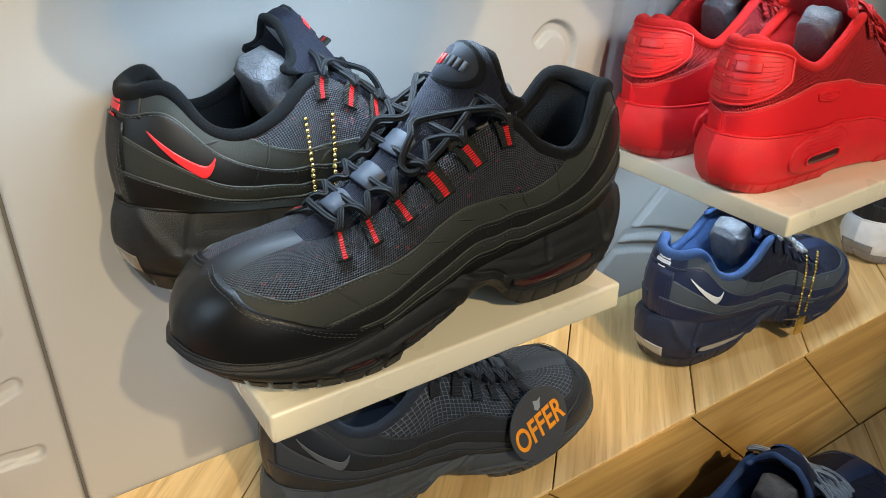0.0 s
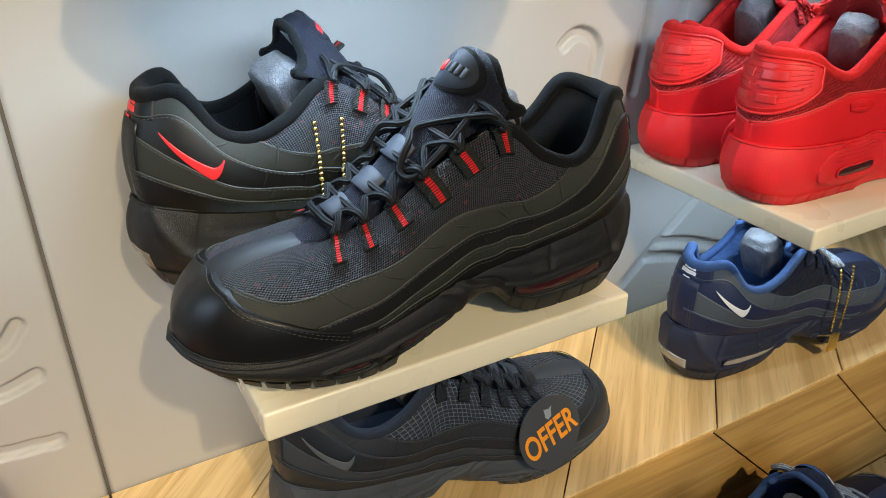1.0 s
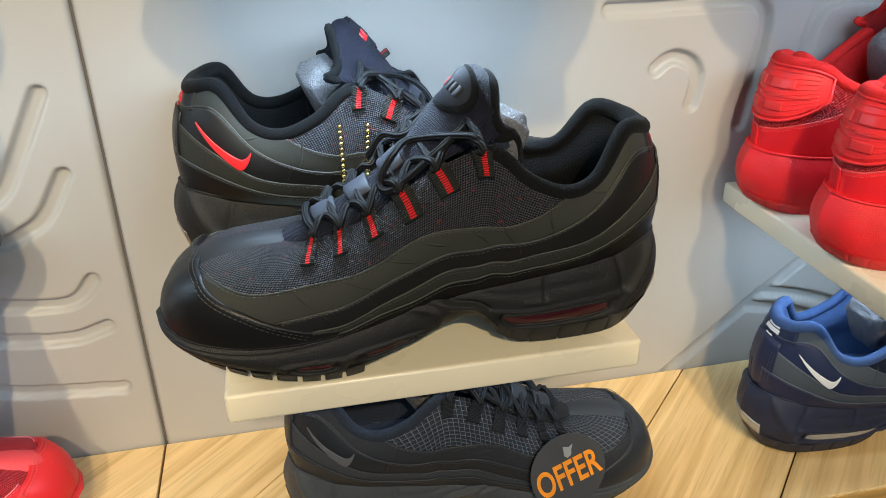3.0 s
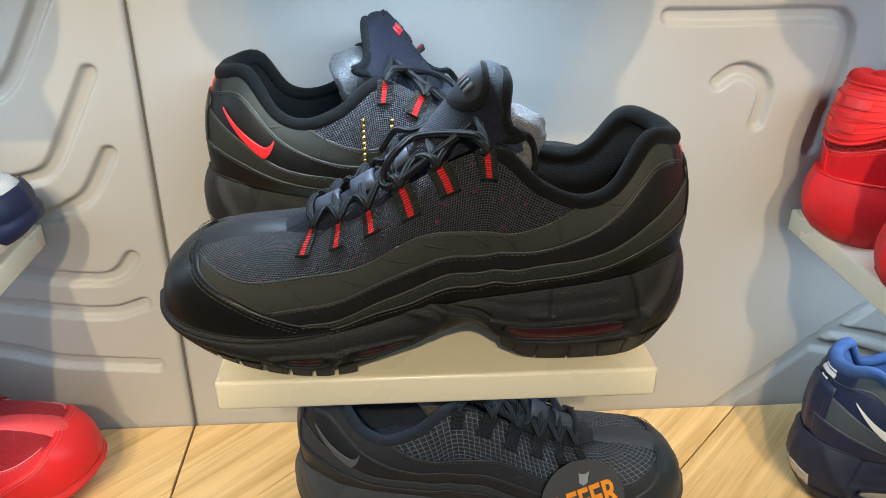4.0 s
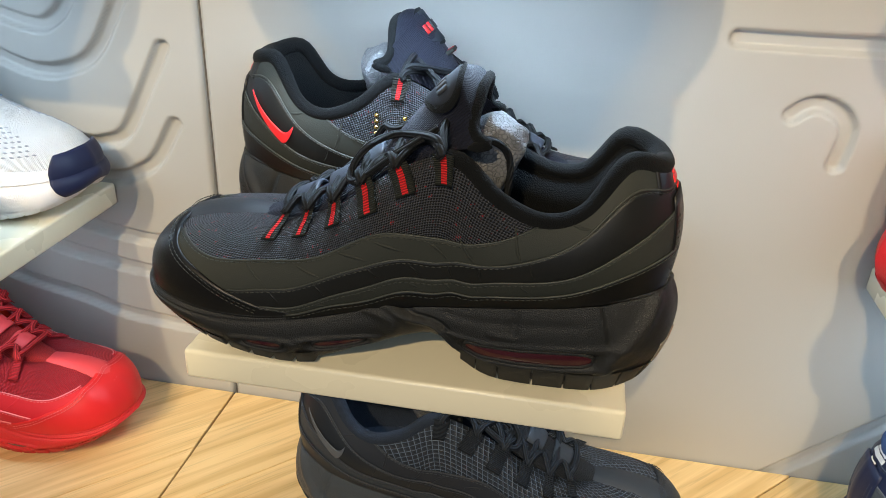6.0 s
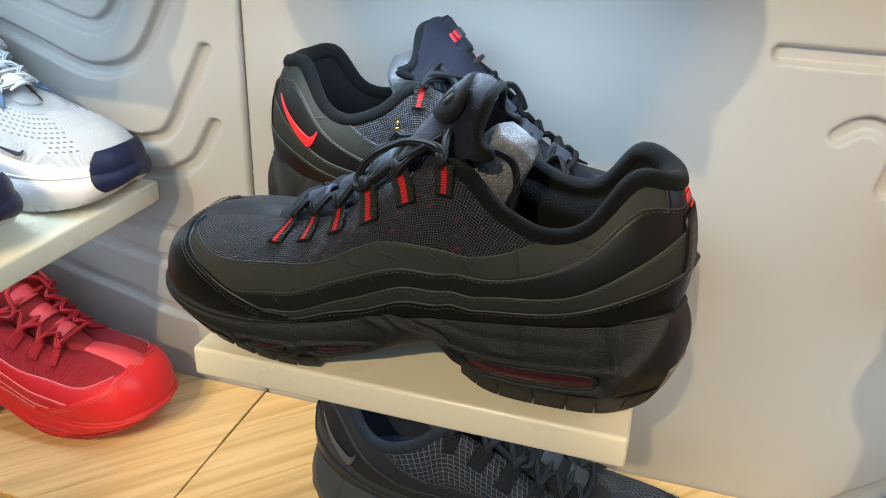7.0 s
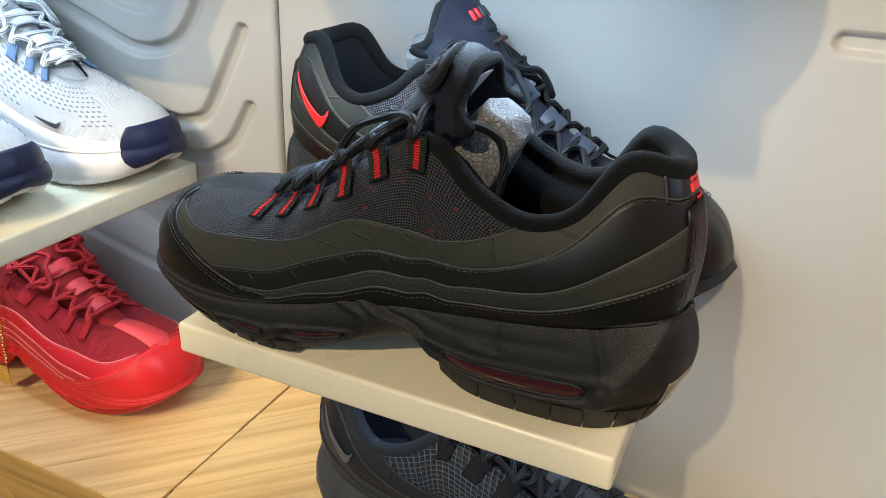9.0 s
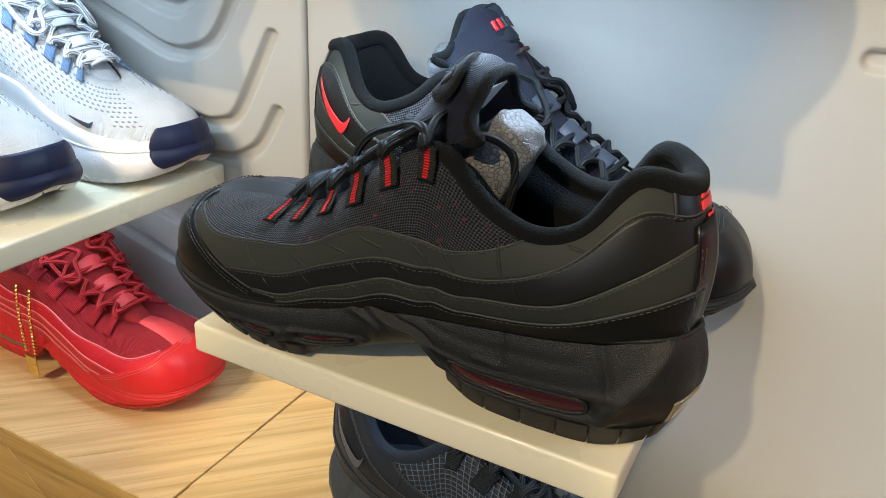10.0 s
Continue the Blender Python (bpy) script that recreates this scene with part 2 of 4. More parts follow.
def tube(name, pts, radius, n=8, closed=False, flat=1.0):
    return mesh_from(name, *tube_data(pts, radius, n, closed, flat))


def curve_through(pts, n):
    """Smooth points along a line through the given ones."""
    P = np.asarray(pts, float)
    return cat(P, np.linspace(0, len(P) - 1, n))


def cat(table, q):
    """Catmull-Rom values of a table's rows at fractional rows q."""
    P = np.asarray(table, float)
    q = np.clip(np.asarray(q, float), 0, len(P) - 1)
    i = np.clip(np.floor(q).astype(int), 0, len(P) - 2)
    f = (q - i)[..., None] if P.ndim > 1 else q - i
    p1, p2 = P[i], P[i + 1]
    p0 = np.where((i > 0)[..., None] if P.ndim > 1 else i > 0, P[np.maximum(i - 1, 0)], 2 * p1 - p2)
    p3 = np.where((i + 2 < len(P))[..., None] if P.ndim > 1 else i + 2 < len(P), P[np.minimum(i + 2, len(P) - 1)], 2 * p2 - p1)
    return 0.5 * (2 * p1 + (p2 - p0) * f + (2 * p0 - 5 * p1 + 4 * p2 - p3) * f ** 2 + (3 * p1 - p0 - 3 * p2 + p3) * f ** 3)


# ---- the setting ----
WALL_Y, BENCH_Z, TIER_Z, EDGE_Y = 0.2075, 0.808, 0.648, 0.029


def groove_wall(name, x0, x1, z0, z1, lines, step=0.0017, width=0.0040, depth=0.0058, rim=0.0024):
    """A moulded panel whose face is pressed in along round-ended channels."""
    nx, nz = int((x1 - x0) / step) + 1, int((z1 - z0) / step) + 1
    X, Z = np.meshgrid(np.linspace(x0, x1, nx), np.linspace(z0, z1, nz))
    D = np.full(X.shape, 9.0)
    for pts in lines:
        P = curve_through(pts, 24)
        for (ax, az), (bx, bz) in zip(P[:-1], P[1:]):
            dx, dz = bx - ax, bz - az
            t = np.clip(((X - ax) * dx + (Z - az) * dz) / (dx * dx + dz * dz + 1e-12), 0, 1)
            D = np.minimum(D, np.hypot(X - ax - t * dx, Z - az - t * dz))
    k = np.clip((width + rim - D) / rim, 0, 1)
    Y = WALL_Y + depth * k * k * (3 - 2 * k)
    # softly rolled panel edges
    e = np.minimum(X - x0, x1 - X)
    Y = Y + 0.003 * np.clip(1 - e / 0.003, 0, 1) ** 2
    V = np.stack([X, Y, Z], -1).reshape(-1, 3)
    F = [(j * nx + i, j * nx + i + 1, (j + 1) * nx + i + 1, (j + 1) * nx + i) for j in range(nz - 1) for i in range(nx - 1)]
    n = len(V)
    ring = [i for i in range(nx)] + [j * nx + nx - 1 for j in range(1, nz)] + [(nz - 1) * nx + i for i in range(nx - 2, -1, -1)] + [j * nx for j in range(nz - 2, 0, -1)]
    back = [(V[i][0], WALL_Y + 0.03, V[i][2]) for i in ring]
    V = list(map(tuple, V)) + back
    m = len(ring)
    F += [(ring[(i + 1) % m], ring[i], n + i, n + (i + 1) % m) for i in range(m)]
    me = mesh_from(name, V, F)
    return tagged(part(name, me, WALL), "pale grey moulded wall panel with pressed round-ended grooves", "wall panel", kind="structure")


LEFT_LINES = [
    [(-0.111, 1.111), (-0.134, 1.069), (-0.150, 1.043), (-0.168, 1.034), (-0.200, 1.034), (-0.33, 1.060)],
    [(-0.108, 1.053), (-0.126, 1.024), (-0.142, 1.012), (-0.165, 1.004), (-0.230, 1.004), (-0.33, 1.012)],
    [(-0.106, 0.969), (-0.118, 0.955), (-0.137, 0.951), (-0.184, 0.957), (-0.222, 0.967), (-0.34, 1.000)],
    [(-0.1035, 0.928), (-0.128, 0.921), (-0.160, 0.923), (-0.190, 0.928), (-0.240, 0.938), (-0.34, 0.968)],
    [(-0.102, 0.870), (-0.150, 0.874), (-0.180, 0.878), (-0.212, 0.888), (-0.265, 0.899), (-0.36, 0.925)],
    [(-0.118, 1.185), (-0.142, 1.142), (-0.166, 1.104), (-0.190, 1.090), (-0.222, 1.087), (-0.270, 1.104), (-0.36, 1.135)],
    [(-0.160, 1.185), (-0.182, 1.142), (-0.196, 1.126), (-0.215, 1.121), (-0.263, 1.134), (-0.36, 1.165)],
]
RIGHT_LINES = [
    [(0.289, 1.147), (0.330, 1.147), (0.400, 1.1475), (0.414, 1.144), (0.420, 1.132), (0.4185, 1.100), (0.412, 1.050)],
    [(0.332, 1.1005), (0.340, 1.107), (0.350, 1.1085), (0.362, 1.103), (0.3685, 1.091), (0.366, 1.070)],
    [(0.452, 1.040), (0.4600, 1.110), (0.468, 1.138), (0.484, 1.147), (0.520, 1.148), (0.60, 1.149)],
    [(0.376, 0.802), (0.4518, 0.8700), (0.4986, 0.909), (0.56, 0.961), (0.62, 1.010)],
    [(0.452, 0.8705), (0.490, 0.862), (0.530, 0.848), (0.60, 0.818)],
    [(0.466, 0.884), (0.505, 0.876), (0.545, 0.862), (0.62, 0.832)],
]
SEAM_X = -0.0795
groove_wall("wall_panel_west", -0.50, SEAM_X - 0.0012, BENCH_Z - 0.02, 1.24, LEFT_LINES)
groove_wall("wall_panel_east", SEAM_X + 0.0012, 0.80, BENCH_Z - 0.02, 1.24, RIGHT_LINES)
tagged(part("wall_gasket", box_mesh("wall_gasket", (SEAM_X - 0.008, WALL_Y + 0.005, BENCH_Z - 0.02), (SEAM_X + 0.008, WALL_Y + 0.02, 1.24)), GAP),
       "dark strip in the joint between wall panels", "joint", kind="structure")
for nm, lo, hi in (("wall_upper", (-2.5, WALL_Y, 1.24), (2.5, WALL_Y + 0.03, 2.8)),
                   ("wall_side_west", (-2.5, WALL_Y, 0.0), (-0.50, WALL_Y + 0.03, 1.24)),
                   ("wall_side_east", (0.80, WALL_Y, 0.0), (2.5, WALL_Y + 0.03, 1.24)),
                   ("wall_base", (-0.50, WALL_Y, 0.0), (0.80, WALL_Y + 0.03, BENCH_Z - 0.02))):
    tagged(part(nm, box_mesh(nm, lo, hi), WALL), "plain pale grey shop display wall", "wall", kind="structure")
for nm, lo, hi in (("wall_south", (-2.5, -4.0, 0.0), (2.5, -3.95, 2.8)), ("wall_west", (-2.55, -4.0, 0.0), (-2.5, WALL_Y + 0.03, 2.8)),
                   ("wall_east", (2.5, -4.0, 0.0), (2.55, WALL_Y + 0.03, 2.8))):
    tagged(part(nm, box_mesh(nm, lo, hi), ROOM), "plain painted shop wall", "wall", kind="structure")
tagged(part("floor", box_mesh("floor", (-2.5, -4.0, -0.05), (2.5, WALL_Y, 0.0)), FLOOR), "plain grey shop floor", "floor", kind="structure")
tagged(part("ceiling", box_mesh("ceiling", (-2.5, -4.0, 2.8), (2.5, WALL_Y, 2.85)), ROOM), "plain pale shop ceiling", "ceiling", kind="structure")


def shelf_slab(x0, z=1.0, width=0.234, thick=0.018):
    me = box_mesh("shelf_slab", (x0, 0.0, z - thick), (x0 + width, WALL_Y - 0.001, z), 0.0022, 3)
    smooth(me)
    me.set_sharp_from_angle(angle=radians(50))
    return tagged(part("shelf_slab", me, CREAM), "cream lacquered wall shelf slab with softly rounded edges", "shelf", group="wall shelf slabs")


SLAB_MID = shelf_slab(0.0)
SLAB_EAST = shelf_slab(0.407)
SLAB_WEST = shelf_slab(-0.399)
for sx in (-0.399, 0.0, 0.407):
    shelf_slab(sx, UP_Z)


def bench_board(poly, z0, z1, material, parent):
    """One veneer board cut to an outline in plan, its top edge slightly eased."""
    P = np.asarray(poly, float)
    c = P.mean(0)
    g = 0.0013
    inn = P + (c - P) / np.maximum(np.linalg.norm(c - P, axis=1, keepdims=True), 1e-9) * g
    n = len(P)
    V = [(x, y, z0) for x, y in inn] + [(x, y, z1 - 0.0006) for x, y in inn] + [(x, y, z1) for x, y in P + (c - P) / np.maximum(np.linalg.norm(c - P, axis=1, keepdims=True), 1e-9) * 1.6 * g]
    F = [tuple(range(2 * n, 3 * n))]
    for k in (0, n):
        F += [(k + i, k + (i + 1) % n, k + n + (i + 1) % n, k + n + i) for i in range(n)]
    return part("board", mesh_from("board", V, F, flat=True), material, parent)


def clip_poly(poly, nx, ny, d):
    """Keep the part of a polygon where nx*x + ny*y <= d."""
    out = []
    for (ax, ay), (bx, by) in zip(poly, poly[1:] + poly[:1]):
        fa, fb = nx * ax + ny * ay - d, nx * bx + ny * by - d
        if fa <= 0:
            out.append((ax, ay))
        if fa * fb < 0:
            t = fa / (fa - fb)
            out.append((ax + t * (bx - ax), ay + t * (by - ay)))
    return out


def tier(name, x0, x1, y0, y1, z, low, seams, fronts, label):
    """A stepped display tier: carcass, diagonal boards on top and upright boards in front."""
    body = part(name, box_mesh(name, (x0, y0 + 0.006, low), (x1, y1, z - 0.004)), SEAM)
    tagged(body, label, "display bench", kind="structure")
    for bx0, bx1, flip, offs in seams:
        rect = [(bx0, y0), (bx1, y0), (bx1, y1), (bx0, y1)]
        for a, b in zip(offs[:-1], offs[1:]):
            p = clip_poly(clip_poly(rect, 1, -1, b), -1, 1, -a)
            if len(p) > 2:
                bench_board(p, z - 0.004, z, OAK, body)
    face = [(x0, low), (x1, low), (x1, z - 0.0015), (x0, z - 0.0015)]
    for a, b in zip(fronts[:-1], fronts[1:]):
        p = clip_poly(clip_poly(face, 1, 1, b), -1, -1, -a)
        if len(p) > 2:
            ob = bench_board(p, -0.006, 0.0, OAK_FACE_SHADED, body)
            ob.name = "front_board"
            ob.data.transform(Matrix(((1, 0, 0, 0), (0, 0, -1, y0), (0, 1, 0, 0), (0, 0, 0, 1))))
    return body


def diag(first, last, pitch, through_at):
    k0 = math.floor((first - through_at) / pitch)
    return [through_at + pitch * k for k in range(k0, int((last - through_at) / pitch) + 2)]


BX0, BX1 = -1.2, 1.6
tier("display_bench_upper", BX0, BX1, EDGE_Y, WALL_Y - 0.0005, BENCH_Z, TIER_Z - 0.02,
     [(BX0, SEAM_X, True, diag(-1.5, 0.0, 0.1625, -0.211)), (SEAM_X, BX1, False, diag(-0.35, 1.7, 0.162, 0.190))],
     diag(-0.8, 2.6, 0.161, 1.182), "oak veneered stepped display bench against the wall")
tier("display_bench_lower", BX0, BX1, -0.26, EDGE_Y - 0.0005, TIER_Z, 0.0,
     [(BX0, BX1, False, diag(-1.6, 2.0, 0.162, 0.190))], diag(-1.5, 2.6, 0.161, 1.182), "oak veneered lower step of the display bench")


# ---- shoes ----
# Rows from the toe round one side to the heel: feather line, bulge and top line, each (along, across, up) in metres from the heel.
RUNNER = np.array([
    [0.294, 0.000, 0.034, 0.292, 0.000, 0.0765, 0.220, 0.000, 0.0740],
    [0.288, 0.020, 0.033, 0.291, 0.0215, 0.0765, 0.219, 0.0045, 0.0740],
    [0.274, 0.035, 0.031, 0.278, 0.040, 0.0765, 0.216, 0.009, 0.0743],
    [0.248, 0.0435, 0.029, 0.251, 0.0535, 0.070, 0.210, 0.0135, 0.0755],
    [0.216, 0.046, 0.030, 0.215, 0.056, 0.066, 0.194, 0.0185, 0.0815],
    [0.186, 0.044, 0.035, 0.182, 0.0565, 0.076, 0.172, 0.0235, 0.093],
    [0.151, 0.040, 0.043, 0.147, 0.056, 0.094, 0.144, 0.031, 0.116],
    [0.121, 0.037, 0.047, 0.117, 0.054, 0.108, 0.112, 0.038, 0.1305],
    [0.104, 0.0365, 0.049, 0.100, 0.053, 0.096, 0.088, 0.040, 0.112],
    [0.086, 0.0355, 0.051, 0.081, 0.053, 0.086, 0.065, 0.039, 0.1025],
    [0.053, 0.0345, 0.055, 0.047, 0.050, 0.086, 0.046, 0.0325, 0.1075],
    [0.026, 0.029, 0.058, 0.019, 0.040, 0.098, 0.029, 0.024, 0.1310],
    [0.006, 0.0165, 0.060, 0.000, 0.021, 0.100, 0.013, 0.0135, 0.1285],
    [0.000, 0.000, 0.060, -0.008, 0.000, 0.100, 0.009, 0.000, 0.1260],
])
# The lower-cut form of the other trainers.
CLASSIC = np.array([
    [0.296, 0.000, 0.034, 0.299, 0.000, 0.064, 0.218, 0.000, 0.0725],
    [0.290, 0.020, 0.033, 0.293, 0.020, 0.062, 0.217, 0.004, 0.073],
    [0.273, 0.035, 0.031, 0.275, 0.036, 0.060, 0.213, 0.009, 0.0745],
    [0.246, 0.043, 0.029, 0.247, 0.045, 0.060, 0.206, 0.0125, 0.077],
    [0.215, 0.045, 0.030, 0.214, 0.048, 0.067, 0.193, 0.015, 0.084],
    [0.185, 0.043, 0.035, 0.182, 0.047, 0.079, 0.171, 0.018, 0.098],
    [0.150, 0.039, 0.045, 0.147, 0.045, 0.097, 0.144, 0.023, 0.119],
    [0.120, 0.036, 0.047, 0.117, 0.044, 0.108, 0.114, 0.031, 0.134],
    [0.103, 0.0355, 0.049, 0.100, 0.042, 0.099, 0.091, 0.034, 0.120],
    [0.085, 0.0345, 0.046, 0.081, 0.040, 0.082, 0.065, 0.033, 0.1015],
    [0.052, 0.033, 0.047, 0.047, 0.037, 0.084, 0.046, 0.029, 0.106],
    [0.025, 0.028, 0.048, 0.020, 0.031, 0.094, 0.030, 0.023, 0.117],
    [0.006, 0.016, 0.049, 0.002, 0.017, 0.098, 0.013, 0.013, 0.1195],
    [0.000, 0.000, 0.049, -0.005, 0.000, 0.099, 0.008, 0.000, 0.1195],
])
# Lower edge of the midsole, row by row, and how far it stands out behind the heel.
SOLE_Z = np.array([0.031, 0.027, 0.021, 0.012, 0.0055, 0.0055, 0.018, 0.027, 0.016, 0.006, 0.004, 0.0035, 0.008, 0.013])
SOLE_FLAT = np.array([0.022, 0.016, 0.009, 0.003, 0.000, 0.000, 0.002, 0.002, 0.000, 0.000, 0.000, 0.000, 0.004, 0.006])
HEEL_OUT = np.array([0, 0, 0, 0, 0, 0, 0, 0, 0, 0, 0.0005, 0.002, 0.0045, 0.0060])
LINE_A = [0.068, 0.068, 0.0655, 0.0605, 0.0635, 0.070, 0.088, 0.0895, 0.0885, 0.100, 0.14, 0.15, 0.15, 0.15]
LINE_B = [0.050, 0.048, 0.046, 0.045, 0.048, 0.056, 0.0725, 0.076, 0.0772, 0.0795, 0.094, 0.117, 0.116, 0.116]
LINE_C = [0.042, 0.040, 0.039, 0.037, 0.038, 0.0435, 0.060, 0.0655, 0.0655, 0.0685, 0.0745, 0.0905, 0.103, 0.106]
LINE_D = [0.038, 0.037, 0.036, 0.034, 0.035, 0.039, 0.0515, 0.0575, 0.058, 0.0595, 0.065, 0.0755, 0.083, 0.085]
HEEL_Q = len(RUNNER) - 1


class Last:
    """The foot form that all panels of a shoe follow. q runs from the toe (0) to the heel and on round the other side; a runs from the sole up."""

    def __init__(self, rows, sole_z, flare=0.004):
        self.rows, self.sole_z, self.flare = rows, sole_z, flare

    def fold(self, q):
        q = np.asarray(q, float)
        side = np.where((q < 0) | (q > HEEL_Q), -1.0, 1.0)
        k = np.where(q < 0, -q, q)
        k = np.where(k > HEEL_Q, 2 * HEEL_Q - k, k)
        return k, side

    def raw(self, q, a):
        k, side = self.fold(q)
        r = cat(self.rows, k)
        a = np.asarray(a, float)[..., None]
        p = (1 - a) ** 2 * r[..., 0:3] + 2 * a * (1 - a) * r[..., 3:6] + a ** 2 * r[..., 6:9]
        p[..., 1] = np.maximum(p[..., 1], 0) * side
        return p

    def point(self, q, a, off=0.0):
        q, a = np.broadcast_arrays(np.asarray(q, float), np.asarray(a, float))
        p = self.raw(q, a)
        e = 0.02
        dq = self.raw(q + e, a) - self.raw(q - e, a)
        da = self.raw(q, np.minimum(a + e, 1)) - self.raw(q, np.maximum(a - e, 0))
        n = np.cross(dq, da)
        n /= np.maximum(np.linalg.norm(n, axis=-1, keepdims=True), 1e-12)
        c = p - np.array([0.15, 0, 0.045])
        c[..., 0] *= 0.25
        s = np.sign((n * c).sum(-1, keepdims=True))
        return p + n * np.where(s == 0, 1, s) * np.asarray(off)[..., None]

    def at_z(self, q, z):
        """The a at which the surface reaches height z."""
        k, _ = self.fold(q)
        r = cat(self.rows, k)
        a = np.linspace(0, 1, 41)
        out = []
        for row, zz in zip(np.atleast_2d(r), np.broadcast_to(z, np.shape(np.atleast_1d(q)))):
            zs = (1 - a) ** 2 * row[2] + 2 * a * (1 - a) * row[5] + a ** 2 * row[8]
            zs = np.maximum.accumulate(zs)
            out.append(np.interp(zz, zs, a))
        return np.array(out)

    def sole(self, q, b, off=0.0):
        """The midsole's side: b from the lower edge (0) to the upper edge (1)."""
        k, side = self.fold(q)
        r = cat(self.rows, k)[..., 0:3]
        zb = cat(self.sole_z, k)
        nb = cat(self.rows, np.clip(k + 0.05, 0, HEEL_Q))[..., 0:2] - cat(self.rows, np.clip(k - 0.05, 0, HEEL_Q))[..., 0:2]
        n = np.stack([-nb[..., 1], nb[..., 0]], -1) * -1.0
        n /= np.maximum(np.linalg.norm(n, axis=-1, keepdims=True), 1e-9)
        n = np.where((n[..., 1:2] < 0), -n, n)
        n[..., 1] = np.where((k < 0.02) | (k > HEEL_Q - 0.02), 0, n[..., 1])
        ends = np.where(k < 0.02, 1.0, np.where(k > HEEL_Q - 0.02, -1.0, n[..., 0]))
        n[..., 0] = ends
        b = np.asarray(b, float)
        swell = cat(HEEL_OUT, k) * (0.35 + 0.65 * np.sin(np.clip(b, 0, 1) * math.pi) ** 0.5) + 0.0015 + self.flare * np.sin(np.clip(b, 0, 1) * math.pi) ** 0.7 - 0.004 * (1 - b) ** 3
        out = (swell + off)[..., None] * n
        p = np.empty(r.shape)
        p[..., 0:2] = r[..., 0:2] + out
        p[..., 2] = zb + (r[..., 2] + 0.002 - zb) * b
        p[..., 1] *= side
        return p


def sole_relief(q, b, wins):
    """Pressed-in window beds, raised window frames, ridges and grooves of a sculpted midsole side."""
    k = np.abs(np.asarray(q, float))
    b = np.broadcast_to(np.asarray(b, float), k.shape)
    d = np.zeros(k.shape)
    for qa, qb, b0, b1, tilt in wins:
        px = (k - (qa + qb) / 2) / ((qb - qa) / 2)
        py = (b - (b0 + b1) / 2 - tilt * px) / ((b1 - b0) / 2)
        small = qb - qa < 1
        rr = (px ** 4 + py ** 4) ** 0.25 if not small else (np.abs(px) ** 2.6 + np.abs(py) ** 2.6) ** (1 / 2.6)
        bed = np.clip((1.18 - rr) / 0.22, 0, 1)
        d = d - 0.0026 * bed * bed * (3 - 2 * bed)
        d = d + (0.0020 if small else 0.0013) * np.exp(-((rr - 1.55) / 0.26) ** 2)
    for pts, amp, width in (([(11.95, 1.0), (11.5, 0.64), (11.05, 0.42), (10.95, 0.25)], 0.0026, 0.0042),
                            ([(10.75, 0.98), (10.95, 0.62), (11.0, 0.44)], -0.0016, 0.0018),
                            ([(6.2, 0.98), (6.6, 0.62), (7.2, 0.36), (7.9, 0.12)], 0.0024, 0.0030),
                            ([(5.9, 0.92), (6.3, 0.6), (6.3, 0.15)], 0.0018, 0.0026),
                            ([(6.45, 0.95), (6.75, 0.7), (7.6, 0.45)], -0.0014, 0.0018),
                            ([(9.35, 1.0), (9.35, 0.6)], -0.0014, 0.0012),
                            ([(8.9, 0.60), (9.4, 0.58)], 0.0012, 0.0012),
                            ([(7.6, 0.12), (9.0, 0.10), (13.0, 0.12)], -0.0010, 0.0013),
                            ([(0.0, 0.66), (2.0, 0.70), (4.2, 0.86), (5.5, 0.90)], -0.0008, 0.0016),
                            ([(7.4, 0.80), (8.4, 0.74), (10.4, 0.74)], -0.0006, 0.0022)):
        line = curve_through(pts, 20)
        near = np.full(k.shape, 9.0)
        for (ax, ay), (bx, by) in zip(line[:-1], line[1:]):
            ax, ay, bx, by = ax * 0.026, ay * 0.046, bx * 0.026, by * 0.046
            t = np.clip(((k * 0.026 - ax) * (bx - ax) + (b * 0.046 - ay) * (by - ay)) / ((bx - ax) ** 2 + (by - ay) ** 2 + 1e-12), 0, 1)
            near = np.minimum(near, np.hypot(k * 0.026 - ax - t * (bx - ax), b * 0.046 - ay - t * (by - ay)))
        d = d + amp * np.exp(-(near / width) ** 2)
    return d


def grid_faces(nq, na, flip=False):
    F = []
    for i in range(nq - 1):
        for j in range(na - 1):
            f = (i * na + j, (i + 1) * na + j, (i + 1) * na + j + 1, i * na + j + 1)
            F.append(f[::-1] if flip else f)
    return F


def lay(fn, qs, A, off, thick, eps=0.12):
    """A panel on a surface fn(q, a, off): A holds, for each q, the lower and upper limit. Edges turn down by its thickness."""
    rows = []
    lo, hi = A
    nin = 9
    frac = np.concatenate([[0], np.linspace(0, 1, nin), [1]])
    nq = len(qs)
    Q = np.concatenate([[qs[0]], qs, [qs[-1]]])
    L, H = np.concatenate([[lo[0]], lo, [lo[-1]]]), np.concatenate([[hi[0]], hi, [hi[-1]]])
    a = L[:, None] + (H - L)[:, None] * frac[None]
    o = np.full(a.shape, off)
    drop = off - thick
    o[0, :] = o[-1, :] = drop
    o[:, 0] = o[:, -1] = drop
    P = fn(np.broadcast_to(Q[:, None], a.shape), a, o)
    du = np.concatenate([np.zeros((1, a.shape[1])), np.cumsum(np.linalg.norm(np.diff(P, axis=0), axis=-1), 0)])
    dv = np.concatenate([np.zeros((a.shape[0], 1)), np.cumsum(np.linalg.norm(np.diff(P, axis=1), axis=-1), 1)], 1)
    um = du.mean(1)[:, None] + 0 * du
    uv = np.stack([um, dv - dv[:, [a.shape[1] // 2]]], -1).reshape(-1, 2)
    return P.reshape(-1, 3), grid_faces(a.shape[0], a.shape[1]), uv


